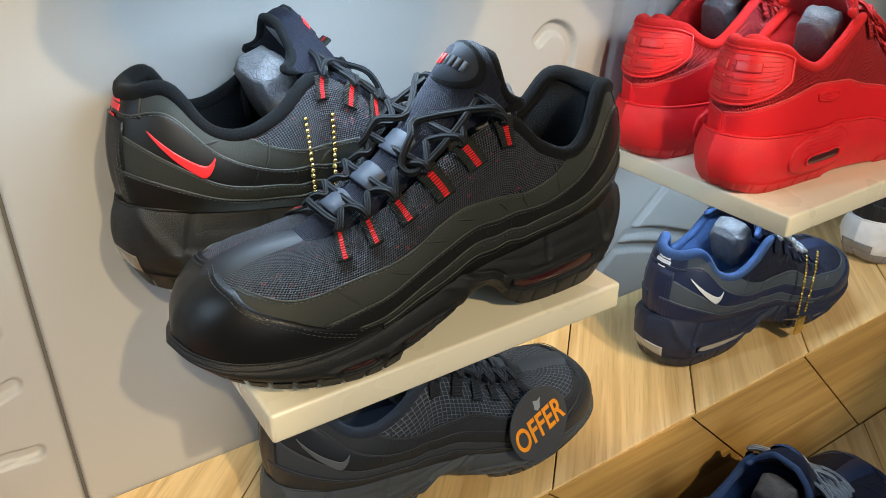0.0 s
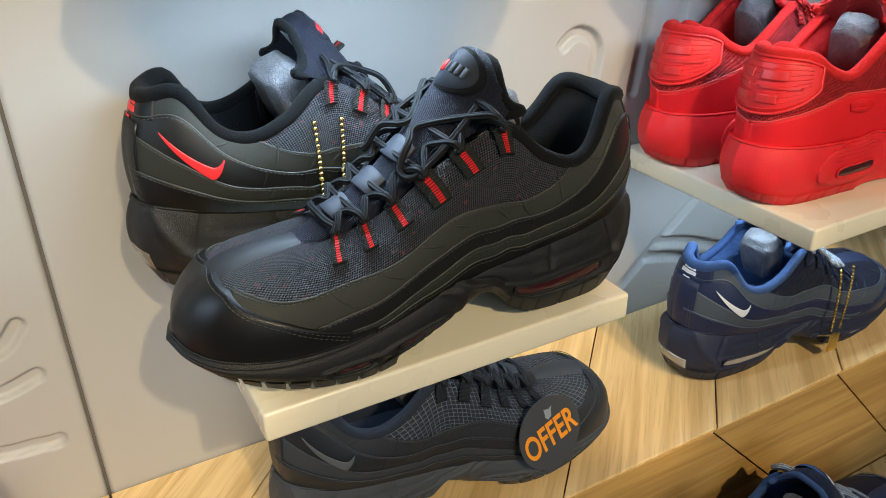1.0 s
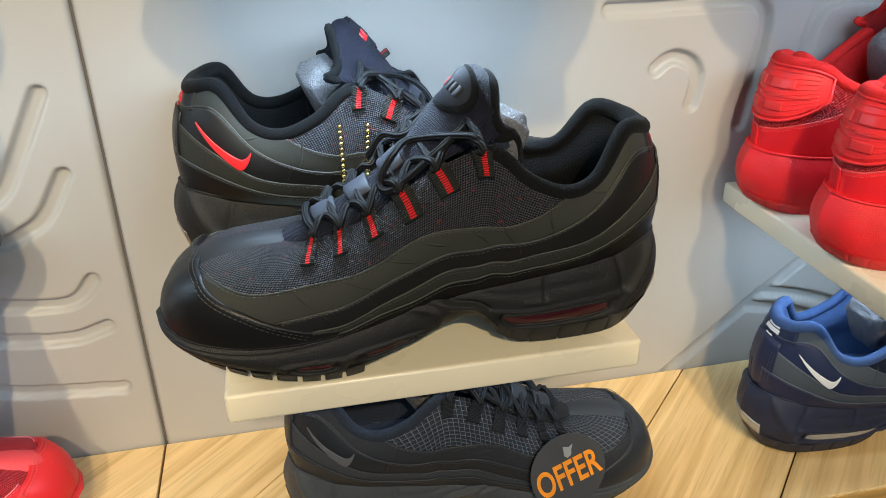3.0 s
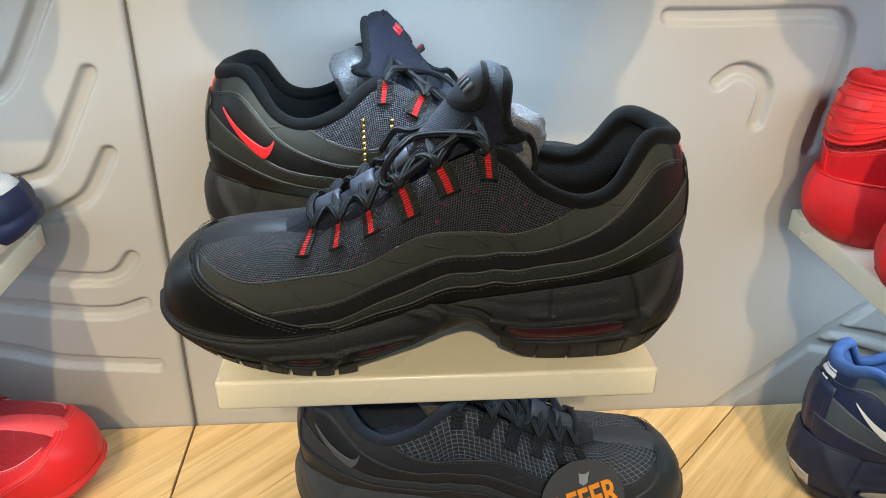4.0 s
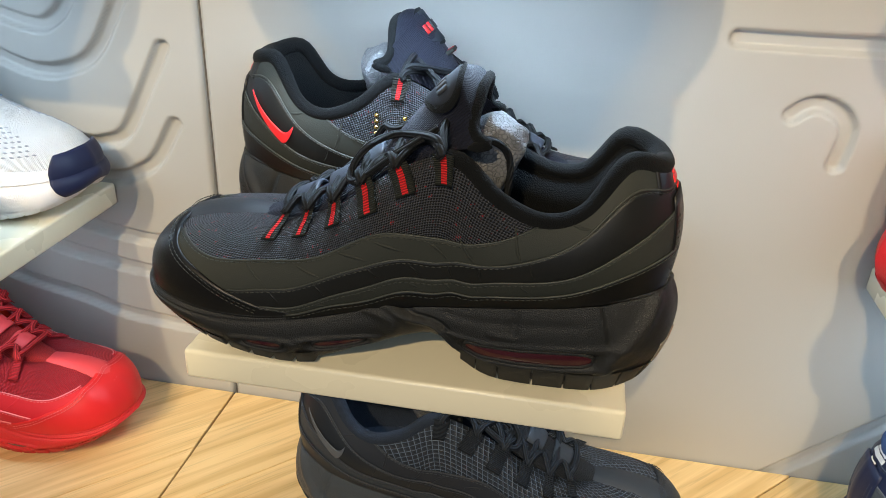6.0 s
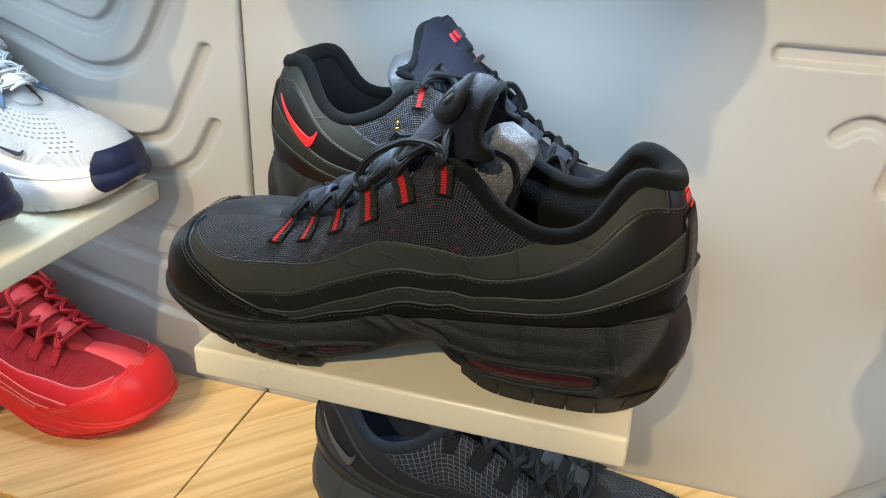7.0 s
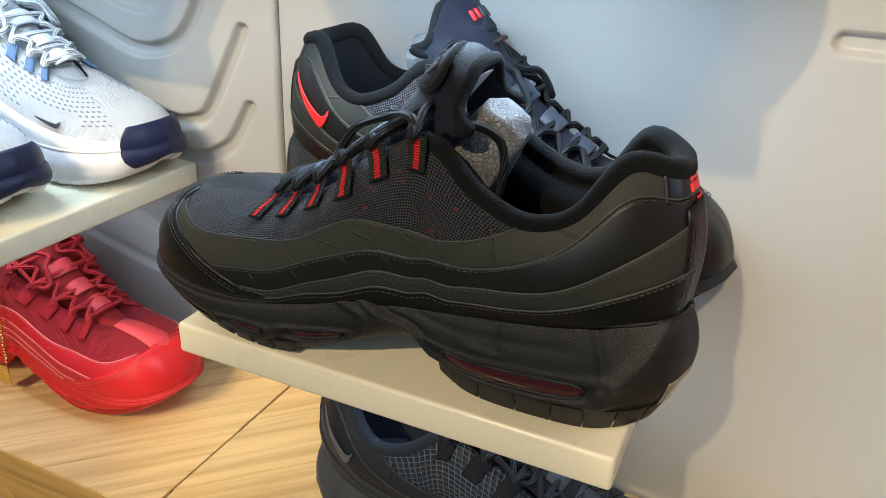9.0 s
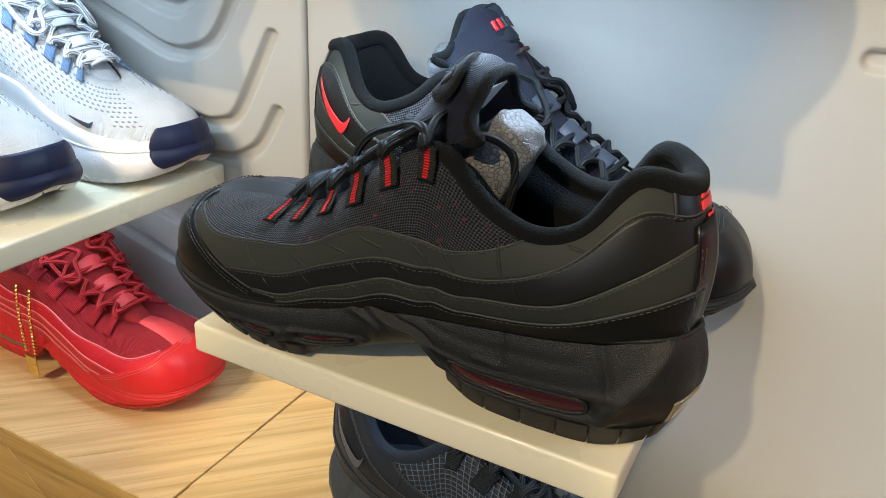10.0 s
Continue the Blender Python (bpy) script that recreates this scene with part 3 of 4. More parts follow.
def dashes(fn, qs, az, off, pitch=0.0030, r=0.00034):
    """A row of stitches along a line on a surface."""
    P = fn(qs, az, np.full(len(qs), off))
    d = np.concatenate([[0], np.cumsum(np.linalg.norm(np.diff(P, axis=0), axis=1))])
    out = []
    x = 0.0
    while x + pitch * 0.7 < d[-1]:
        s = np.array([x, x + pitch * 0.35, x + pitch * 0.7])
        pts = np.stack([np.interp(s, d, P[:, k]) for k in range(3)], -1)
        out.append(tube_data(pts, [r * 0.6, r, r * 0.6], 5))
        x += pitch
    return out


def outward(mesh):
    bm = bmesh.new()
    bm.from_mesh(mesh)
    bmesh.ops.recalc_face_normals(bm, faces=bm.faces[:])
    bm.to_mesh(mesh)
    bm.free()
    return mesh


def skin(name, data, material, parent, label=""):
    me = mesh_from(name, *data)
    return part(name, outward(me), material, parent, label)


def tongue_data(path, half, thick, bow, n=44, m=21):
    C = curve_through(path, n)
    T = np.gradient(C, axis=0)
    T /= np.linalg.norm(T, axis=1, keepdims=True)
    N = np.stack([T[:, 1] * 0 - T[:, 2], 0 * T[:, 0], T[:, 0]], -1)
    N = np.where((N[:, 2:3] < 0), -N, N)
    W = cat(np.array(half), np.linspace(0, len(half) - 1, n))
    B = cat(np.array(bow), np.linspace(0, len(bow) - 1, n))
    V, U = [], []
    for s in (1, -1):
        for i in range(n):
            for j in range(m):
                y = -1 + 2 * j / (m - 1)
                edge = (1 - abs(y) ** 4) ** 0.5
                tip = min(1, (n - 1 - i) / 7.0) ** 0.5
                wi = W[i] * (1 - 0.90 * max(0, (i - n + 13) / 12) ** 2.6) ** 0.5
                q = C[i] + np.array([0, y * wi, 0]) - N[i] * B[i] * (y * wi / W[i]) ** 2 + s * N[i] * thick / 2 * (1 + 0.7 * max(0, i / n - 0.5) * 2) * edge * tip
                V.append(q)
                U.append((i * 0.005, y * wi))
    F = []
    for s in (0, 1):
        F += [tuple(k + s * n * m for k in f) for f in grid_faces(n, m, s == 1)]
    return V, F, U


def tongue_edge(path, half, bow, n=44, skip=30):
    """The tongue's outline, from one side over the tip to the other."""
    C = curve_through(path, n)
    T = np.gradient(C, axis=0)
    T /= np.linalg.norm(T, axis=1, keepdims=True)
    N = np.stack([-T[:, 2], 0 * T[:, 0], T[:, 0]], -1)
    N = np.where((N[:, 2:3] < 0), -N, N)
    W = cat(np.array(half), np.linspace(0, len(half) - 1, n))
    B = cat(np.array(bow), np.linspace(0, len(bow) - 1, n))
    out = {1: [], -1: []}
    for s in (1, -1):
        for i in range(skip, n):
            wi = W[i] * (1 - 0.90 * max(0, (i - n + 13) / 12) ** 2.6) ** 0.5
            out[s].append(C[i] + np.array([0, s * wi, 0]) - N[i] * B[i] * (wi / W[i]) ** 2)
    line = out[1] + out[-1][::-1]
    return curve_through(line, 60)


def foam_block(centre, size, turn, seed):
    """Crumpled grey shoe filler."""
    rnd = random.Random(seed)
    bm = bmesh.new()
    bmesh.ops.create_icosphere(bm, subdivisions=4, radius=1)
    for v in bm.verts:
        p = v.co.copy()
        q = Vector([math.copysign(abs(c) ** 0.55, c) for c in p])
        d = 1 + 0.10 * noise.noise(p * 2.3 + Vector((seed, 0, 0))) + 0.03 * noise.noise(p * 9)
        v.co = Vector([q[k] * size[k] * d for k in range(3)])
    bmesh.ops.transform(bm, matrix=pose(*centre, 10, turn, 8), verts=bm.verts)
    me = bpy.data.meshes.new("filler")
    bm.to_mesh(me)
    bm.free()
    smooth(me)
    return me


def layered_panels(c, shoe, last, P, mark):
    """Wavy bands, toe guard, vamp strip, heel counter and tab, with their stitching."""
    # layered side panels, each lapping over the one above
    st = []
    for side in (1, -1):
        f = (lambda q: q) if side == 1 else (lambda q: 2 * HEEL_Q - q)
        def zline(tab, q, wob=0.0, ph=0.0):
            w = wob * np.sin(q * 5.1 + ph) * np.exp(-((q - 6.2) / 2.2) ** 2)
            return last.at_z(q, cat(np.array(tab), q) + w)
        q1 = np.linspace(1.55, HEEL_Q - 0.75, 70)
        specs = (("side_panel", LINE_B, LINE_A, 0.0013, c["band1"], 0.0),
                 ("side_panel", LINE_C, LINE_B, 0.0019, c["band2"], 0.0009),
                 ("side_panel", LINE_D, LINE_C, 0.0025, c["band3"], 0.0013),
                 ("side_panel", None, LINE_D, 0.0036, c["band4"], 0.0015))
        for name, lo, hi, off, m, wob in specs:
            qq = q1 if lo is LINE_B else np.linspace(3.5 if lo is LINE_C else 4.1 if lo is LINE_D else 4.6, HEEL_Q - 0.35, 70)
            a0 = zline(lo, qq, 0.0012) if lo else np.zeros(len(qq))
            a1 = zline(hi, qq, wob)
            a1 = np.maximum(a1, a0 + 0.004)
            skin(name, lay(P, f(qq), (np.maximum(a0 - 0.02, 0), a1), off, 0.0012), m, shoe)
            keep = a1 < 0.97
            st += dashes(P, f(qq[keep]), a1[keep] - 0.022, off + 0.0002)
            skin("panel_edge", tube_data(P(f(qq[keep]), a1[keep], np.full(keep.sum(), off - 0.0003)), 0.00055, 6), c["edge"], shoe)
        # seams pressed across the panels
        creases = []
        for qc in (3.9, 4.9, 5.6, 6.2, 7.1, 7.9, 8.9, 10.0):
            q2 = qc + np.linspace(-0.30, 0.30, 9)
            lo2, hi2 = zline(LINE_B, np.array([qc]))[0], min(zline(LINE_A, np.array([qc]))[0], 0.93)
            a2 = np.linspace(lo2 + 0.02, hi2 - 0.015, 9)
            creases.append(tube_data(P(f(q2[::-1]), a2, np.full(9, 0.0009)), 0.0011 * np.sin(np.linspace(0.25, math.pi - 0.25, 9)), 6))
        for cr in creases:
            skin("panel_crease", cr, c["band1"], shoe)
        for qc in (4.4, 5.2, 6.0, 6.7, 7.5, 8.4, 9.4):
            for low, high, off, m in ((LINE_C, LINE_B, 0.0013, c["band2"]), (LINE_D, LINE_C, 0.0019, c["band3"])):
                q2 = qc + np.linspace(-0.16, 0.10, 7)[::-1]
                a2 = np.linspace(zline(low, np.array([qc]))[0] + 0.012, zline(high, np.array([qc]))[0] - 0.012, 7)
                skin("panel_crease", tube_data(P(f(q2), a2, np.full(7, off)), 0.0011 * np.sin(np.linspace(0.3, math.pi - 0.3, 7)), 6), m, shoe)
    # toe guard
    qt = np.linspace(-4.9, 4.9, 70)
    hi = last.at_z(qt, np.interp(np.abs(qt), [0, 1, 1.6, 2, 2.5, 3, 3.5, 4, 4.9], [0.069, 0.067, 0.0655, 0.062, 0.057, 0.052, 0.045, 0.039, 0.0355]))
    skin("toe_guard", lay(P, qt, (np.zeros(70), hi), 0.0026, 0.0016), c["toe"], shoe)
    on = hi > 0.12
    st += dashes(P, qt[on], hi[on] - 0.03, 0.0036)
    st += dashes(P, qt[on], hi[on] - 0.06, 0.0036)
    # middle strip of the vamp
    V, F, U = [], [], []
    xs = np.linspace(0, 1, 14)
    for x in xs:
        mid = P(np.array([0.0]), np.array([0.40 + 0.59 * x]), np.array([0.0024 + 0.0012 * min(1, 6 * (1 - x)) * min(1, max(0, 5 * (x - 0.15)))]))[0]
        w = 0.0135 - 0.004 * x
        for j in range(7):
            y = -1 + j / 3
            V.append((mid[0] - 0.0009 * y * y, w * y, mid[2] - 0.0022 * y * y - (0.0013 if abs(y) == 1 else 0)))
            U.append((0.09 * x, w * y))
    skin("vamp_strip", (V, grid_faces(14, 7), U), c["strip"], shoe)
    # heel counter and heel tab
    qh = np.linspace(HEEL_Q - 0.85, HEEL_Q + 0.85, 24)
    skin("heel_counter", lay(P, qh, (np.zeros(24), last.at_z(qh, 0.1135 - 0.002 * np.abs(qh - HEEL_Q))), 0.0036, 0.0012), c["band4"], shoe)
    for e in (-0.75, 0.75, -0.62, 0.62):
        st += dashes(P, np.full(12, HEEL_Q + e), np.linspace(0.03, 0.60, 12), 0.0036)
    qh = np.linspace(HEEL_Q - 1.35, HEEL_Q + 1.35, 24)
    tab = skin("heel_tab", lay(P, qh, (last.at_z(qh, 0.1145), np.full(24, 0.94)), 0.0020, 0.0012), c["toe"], shoe)
    for k, (zz, hw) in enumerate(((0.1225, 0.44), (0.1185, 0.52), (0.1125, 0.22))):
        q2 = np.linspace(HEEL_Q - hw, HEEL_Q + hw, 9)
        az = last.at_z(q2, zz)
        skin("heel_mark", lay(P, q2, (az - 0.028, az + 0.028), 0.0026, 0.0006), c["mark"], tab)
    # curved side mark near the heel
    if mark:
        u = np.linspace(0, 1, 26)
        q2 = 10.05 + 1.4 * u
        q2 = q2 if mark == 1 else 2 * HEEL_Q - q2
        zc = 0.0805 + 0.028 * u ** 1.35 + 0.0105 * (np.maximum(0, 0.24 - u) / 0.24) ** 1.7
        hw = 0.0045 * (1 - u) ** 0.8 * np.minimum(1, (u + 0.02) * 4) ** 0.9 + 0.0002
        zt = zc
        skin("side_mark", lay(P, q2, (last.at_z(q2, zc - hw), last.at_z(q2, zt + hw)), 0.0037, 0.0006), c["mark"], shoe)
    return st


def classic_panels(c, shoe, last, P, mark):
    """A smooth quarter, a ribbed moulded heel patch and a small ribbed side plate."""
    st = []
    qq = np.linspace(-HEEL_Q, HEEL_Q, 90)
    k = np.abs(qq)
    hi = last.at_z(qq, np.interp(k, [0, 2, 4, 6, 8, 9.5, 11, 12.2, 13], [0.056, 0.050, 0.055, 0.075, 0.087, 0.088, 0.077, 0.069, 0.067]))
    skin("quarter", lay(P, qq, (np.zeros(90), hi), 0.0016, 0.0014), c["band1"], shoe)
    st += dashes(P, qq, hi - 0.03, 0.0018)
    skin("edge_binding", tube_data(P(qq, hi, np.full(90, 0.0012)), 0.0008, 6), c["thread"], shoe)
    q2 = np.linspace(HEEL_Q - 2.35, HEEL_Q + 2.35, 40)
    e = np.abs(q2 - HEEL_Q) / 2.35
    zc = 0.0955 + 0.006 * e ** 2
    half = 0.0205 * (1 - 0.62 * e ** 3)
    patch = skin("heel_patch", lay(P, q2, (last.at_z(q2, zc - half), np.minimum(last.at_z(q2, zc + half), 0.96)), 0.0030, 0.002), c["toe"], shoe)
    ribs = []
    for g in np.linspace(-0.82, 0.82, 9):
        ribs.append(tube_data(P(q2[3:-3], np.minimum(last.at_z(q2[3:-3], (zc + half * g)[3:-3]), 0.95), np.full(34, 0.0030)), 0.0005, 5))
    skin("patch_rib", join_data(ribs), c["toe"], patch)
    rim = np.concatenate([P(q2, last.at_z(q2, zc - half), np.full(40, 0.003)), P(q2[::-1], np.minimum(last.at_z(q2, zc + half), 0.96)[::-1], np.full(40, 0.003))])
    skin("patch_rim", tube_data(rim, 0.0013, 6, True), c["toe"], patch)
    for side in (-1, 1):
        for zz, w, h in ((0.104, 0.55, 0.0034), (0.0955, 0.80, 0.0010), (0.087, 0.42, 0.0032)):
            q3 = np.linspace(HEEL_Q - side * 0.15, HEEL_Q - side * (0.15 + 2 * w), 12)
            skin("patch_mark", lay(P, q3, (last.at_z(q3, zz - h), last.at_z(q3, zz + h)), 0.0042, 0.0012), c["mark"], patch)
    for side in (1, -1):
        q3 = np.linspace(8.55, 9.45, 14) * side
        u = np.abs(np.linspace(-1, 1, 14))
        plate = skin("side_plate", lay(P, q3, (last.at_z(q3, 0.071 + 0.003 * u), last.at_z(q3, 0.083 - 0.003 * u)), 0.0028, 0.0014), c["band2"], shoe)
        skin("plate_rib", join_data([tube_data(P(q3[1:-1], last.at_z(q3[1:-1], z3), np.full(12, 0.003)), 0.0005, 5) for z3 in (0.0745, 0.077, 0.0795)]), c["band2"], plate)
        q4 = np.linspace(7.2, 10.3, 30) * side
        b4 = np.sin(np.linspace(0, math.pi, 30)) ** 0.35
        cas = skin("window_cassette", lay(last.sole, q4, (0.50 - 0.28 * b4, 0.54 + 0.44 * b4), 0.0022, 0.003), c["sole"], shoe)
        for bz in (0.70, 0.77, 0.84, 0.91):
            q5 = np.linspace(7.7, 9.8, 20) * side
            skin("cassette_rib", tube_data(last.sole(q5, np.full(20, bz), np.full(20, 0.0022)), 0.0005, 5), c["sole"], cas)
    return st


def sock_panels(c, shoe, last, P, mark):
    """A stretch knit with rows of slit holes, a dark toe bumper and a slim side mark."""
    st = []
    qt = np.linspace(-1.6, 1.6, 40)
    up = np.clip((1.6 - np.abs(qt)) / 0.35, 0, 1) ** 0.6
    skin("toe_bumper", lay(P, qt, (np.zeros(40), 0.10 + 0.20 * up), 0.0034, 0.002), c["toe"], shoe)
    skin("toe_bumper", lay(last.sole, qt, (0.85 - 0.60 * up, np.full(40, 1.0)), 0.0018, 0.002), c["toe"], shoe)
    qs = np.linspace(-8, 8, 90)
    skin("foxing", lay(P, qs, (np.zeros(90), np.interp(np.abs(qs), [0, 2, 4, 6, 8], [0.12, 0.16, 0.24, 0.26, 0.2])), 0.0022, 0.0012), c["band1"], shoe)
    slits = []
    for side in (1, -1):
        for r in range(9):
            a = 0.36 + 0.062 * r
            for n in range(26):
                q = 1.7 + 0.21 * n + 0.105 * (r % 2)
                if q > 7.0 or a > 0.93 or (r < 3 and 2.6 < q < 4.6):
                    continue
                qq = np.array([q - 0.055, q, q + 0.055]) * side
                slits.append(tube_data(P(qq, np.array([a - 0.006, a, a + 0.006]), np.full(3, 0.0004)), [0.0003, 0.0008, 0.0003], 5))
    sl = skin("slit_hole", join_data(slits), c["thread"], shoe)
    sl["kind"] = "stuff"
    for side in (1, -1):
        u = np.linspace(0, 1, 16)
        q2 = (3.2 + 0.8 * u) * side
        zc = 0.0465 + 0.006 * u ** 1.35 + 0.0035 * (np.maximum(0, 0.24 - u) / 0.24) ** 1.7
        hw = 0.0018 * (1 - u) ** 0.8 * np.minimum(1, (u + 0.02) * 4) ** 0.9 + 0.0002
        skin("side_mark", lay(P, q2, (last.at_z(q2, zc - hw), last.at_z(q2, zc + hw)), 0.0026, 0.0008), c["mark"], shoe)
    return st


def strap_mesh(w):
    """A short moulded strap, bowed from side to side, with eased edges."""
    V = []
    xs, ys = (-0.0075, -0.0068, -0.003, 0.003, 0.0068, 0.0075), np.linspace(-1, 1, 9)
    for top in (0, 1):
        for x in xs:
            for y in ys:
                ease = 0.0006 if abs(x) > 0.007 or abs(y) > 0.99 else 0
                V.append((x * (1 - 0.12 * y * y), w * y, -0.004 * y * y + (0.0011 - ease if top else -0.0011)))
    F = [tuple(i for i in f) for f in grid_faces(6, 9)] + [tuple(i + 54 for i in f[::-1]) for f in grid_faces(6, 9)]
    ring = [i for i in range(9)] + [9 * r + 8 for r in range(1, 6)] + [45 + j for j in range(7, -1, -1)] + [9 * r for r in range(4, 0, -1)]
    F += [(ring[i], ring[(i + 1) % len(ring)], ring[(i + 1) % len(ring)] + 54, ring[i] + 54) for i in range(len(ring))]
    return outward(mesh_from("lace_shield", V, F))


def runner(c, label, stripe=True, mark=True, chain=False, seed=1, air=True, group="", style="layered"):
    """A trainer with layered wavy side panels, rope laces in loops and air windows in its sole. c: its materials."""
    last = Last(RUNNER, SOLE_Z) if style == "layered" else Last(CLASSIC, SOLE_FLAT)
    tall = style == "layered"
    shoe = tagged(new("trainer"), label, "shoe", group=group)
    P = last.point
    # knitted base
    qs = np.linspace(-HEEL_Q, HEEL_Q, 131)
    skin("upper", lay(P, qs, (np.full(131, 0.0), np.full(131, 1.0)), 0.0005, 0.001), c["mesh"], shoe)
    st = {"layered": layered_panels, "classic": classic_panels, "sock": sock_panels}[style](c, shoe, last, P, mark)
    # padded collar, lining and insole
    qc = np.linspace(6.75, 2 * HEEL_Q - 6.75, 70)
    rim = P(qc, np.full(70, 0.985), np.full(70, -0.0012))
    skin("collar", tube_data(rim, 0.0044 + 0.0014 * np.exp(-((qc - HEEL_Q) / 2.0) ** 2), 12), c["lining"], shoe)
    V, U = [], []
    ql = np.linspace(4.5, 2 * HEEL_Q - 4.5, 70)
    for i, q in enumerate(ql):
        t = P(np.array([q]), np.array([0.97]), np.array([-0.002]))[0]
        for j in range(8):
            g = j / 7
            pad = 0.0065 * math.sin(min(1, g * 1.6) * math.pi)
            V.append((t[0] + 0.006 * g * max(0, 1 - ((q - HEEL_Q) / 3.0) ** 2), t[1] * (1 - 0.12 * g) - math.copysign(pad, t[1]) * (abs(t[1]) > 0.006), t[2] * (1 - g) + 0.055 * g))
            U.append((i * 0.004, g * 0.06))
    skin("lining", (V, grid_faces(70, 8), U), c["lining"], shoe)
    ring = [V[i * 8 + 7] for i in range(70)]
    skin("insole", (ring + [(0.1, 0, 0.056)], [(i, (i + 1) % 70, 70) for i in range(70)], [(0, 0)] * 71), c["lining"], shoe)
    # cushion at the back of the opening
    if not tall:
        bm = bmesh.new()
        bmesh.ops.create_icosphere(bm, subdivisions=4, radius=1)
        for v in bm.verts:
            x, y, z = v.co
            v.co = Vector((0.0215 + 0.0095 * x + 0.012 * y * y + 0.003 * z, 0.0215 * y, 0.107 + 0.018 * z - 0.004 * y * y))
        pad = bpy.data.meshes.new("heel_pad")
        bm.to_mesh(pad)
        bm.free()
        smooth(pad)
        part("heel_pad", pad, c["lining"], shoe)
    # tongue with its badge
    path = [(0.222, 0, 0.0715), (0.198, 0, 0.0820), (0.172, 0, 0.098), (0.151, 0, 0.117), (0.1345, 0, 0.136), (0.122, 0, 0.1500), (0.1125, 0, 0.1590), (0.103, 0, 0.1615)]
    t_half, t_bow = [0.011, 0.016, 0.019, 0.021, 0.026, 0.031, 0.033, 0.031], [0.003, 0.005, 0.007, 0.011, 0.022, 0.030, 0.026]
    if not tall:
        path = [(0.214, 0, 0.0690), (0.198, 0, 0.0790), (0.172, 0, 0.096), (0.150, 0, 0.114), (0.132, 0, 0.134), (0.120, 0, 0.150), (0.112, 0, 0.160), (0.103, 0, 0.162)]
    tongue = skin("tongue", tongue_data(path, t_half, 0.0100, t_bow), c["tongue"], shoe)
    edge = tongue_edge(path, t_half, t_bow)
    skin("tongue_rim", tube_data(edge, 0.0012 + 0.0018 * np.minimum(1, 5 * np.sin(np.linspace(0, math.pi, len(edge)))), 8), c["lining"], tongue)
    bc, bt = np.array([0.1195, 0.003, 0.1525]), np.array([-0.69, 0, 0.72])
    bn = np.array([0.72, 0, 0.69])
    for nm, s, h, m in (("badge_rim", 1.0, 0.0022, c["lining"]), ("badge", 0.86, 0.0030, c["badge"])):
        V, F, U = [], [], []
        n = 32
        for r, hh in ((1.0, 0.0), (0.96, h), (0.0, h + 0.0006)):
            for i in range(n):
                a = 2 * math.pi * i / n
                y, x = 0.0210 * s * r * math.cos(a), 0.0145 * s * r * math.sin(a)
                V.append(bc + bt * x + np.array([0, y, 0]) + bn * (hh - 20 * y * y + 0.0042))
                U.append((x, y))
        F = [(k * n + i, k * n + (i + 1) % n, (k + 1) * n + (i + 1) % n, (k + 1) * n + i) for k in (0, 1) for i in range(n)]
        badge = skin(nm, (V, F, U), m, tongue)
    for k in range(6):
        y0 = -0.0115 + 0.0046 * k
        V = [bc + bt * (x * 0.0032) + np.array([0, y0 + y * 0.0013, 0]) + bn * (0.0080 - 20 * (y0 + y * 0.0013) ** 2) for x in (-1, 1) for y in (-1, 1)]
        V += [v - bn * 0.001 for v in V]
        skin("badge_print", (V, [(0, 1, 3, 2), (4, 6, 7, 5), (0, 4, 5, 1), (1, 5, 7, 3), (3, 7, 6, 2), (2, 6, 4, 0)], [(0, 0)] * 8), c["mark"] if k < 2 else c["print"], tongue)
    # lace loops
    loops = {}
    for side in (1, -1):
        tops, feet = ((3.52, 4.28, 4.98, 5.62, 6.22, 6.9), (3.75, 4.45, 5.15, 5.8, 6.4, 7.0)) if tall else ((3.85, 4.45, 5.05, 5.65, 6.3, 6.95), (3.75, 4.35, 4.95, 5.55, 6.2, 6.85))
        for k, q in enumerate(feet):
            qq = np.array([q - 0.15, q - 0.05, q + 0.05, q + 0.15]) * side
            slant = np.linspace(0, tops[k] - q, 8)
            hi_a, lo_a = 0.98, ((0.73, 0.74, 0.74, 0.70, 0.74, 0.77) if tall else (0.81, 0.80, 0.79, 0.78, 0.76, 0.74))[k]
            aa = np.linspace(lo_a, hi_a, 8)
            V, U = [], []
            for ia, a in enumerate(aa):
                lift = 0.0030 + (0.0030 if tall else 0.0014) * max(0, (a - 0.86) / 0.12) ** 1.5
                pts = P(qq + slant[ia] * side, np.full(4, a), np.full(4, lift))
                for j in range(4):
                    V.append(pts[j])
                    U.append((j * 0.003, ia * 0.0035))
            bot = [np.array(v) - np.array([0, 0, 0.0012]) for v in V]
            n = len(V)
            F = grid_faces(8, 4) + [tuple(i + n for i in f[::-1]) for f in grid_faces(8, 4)]
            edge = [i * 4 for i in range(8)] + [28 + j for j in (1, 2, 3)] + [i * 4 + 3 for i in range(6, -1, -1)] + [2, 1]
            F += [(edge[i], edge[(i + 1) % len(edge)], n + edge[(i + 1) % len(edge)], n + edge[i]) for i in range(len(edge))]
            lp = skin("lace_loop", (V + bot, F, U + U), c["tape"], shoe)
            loops[side, k] = np.array(V[29]) * 0.5 + np.array(V[30]) * 0.5 + np.array([0, 0, 0.0015])
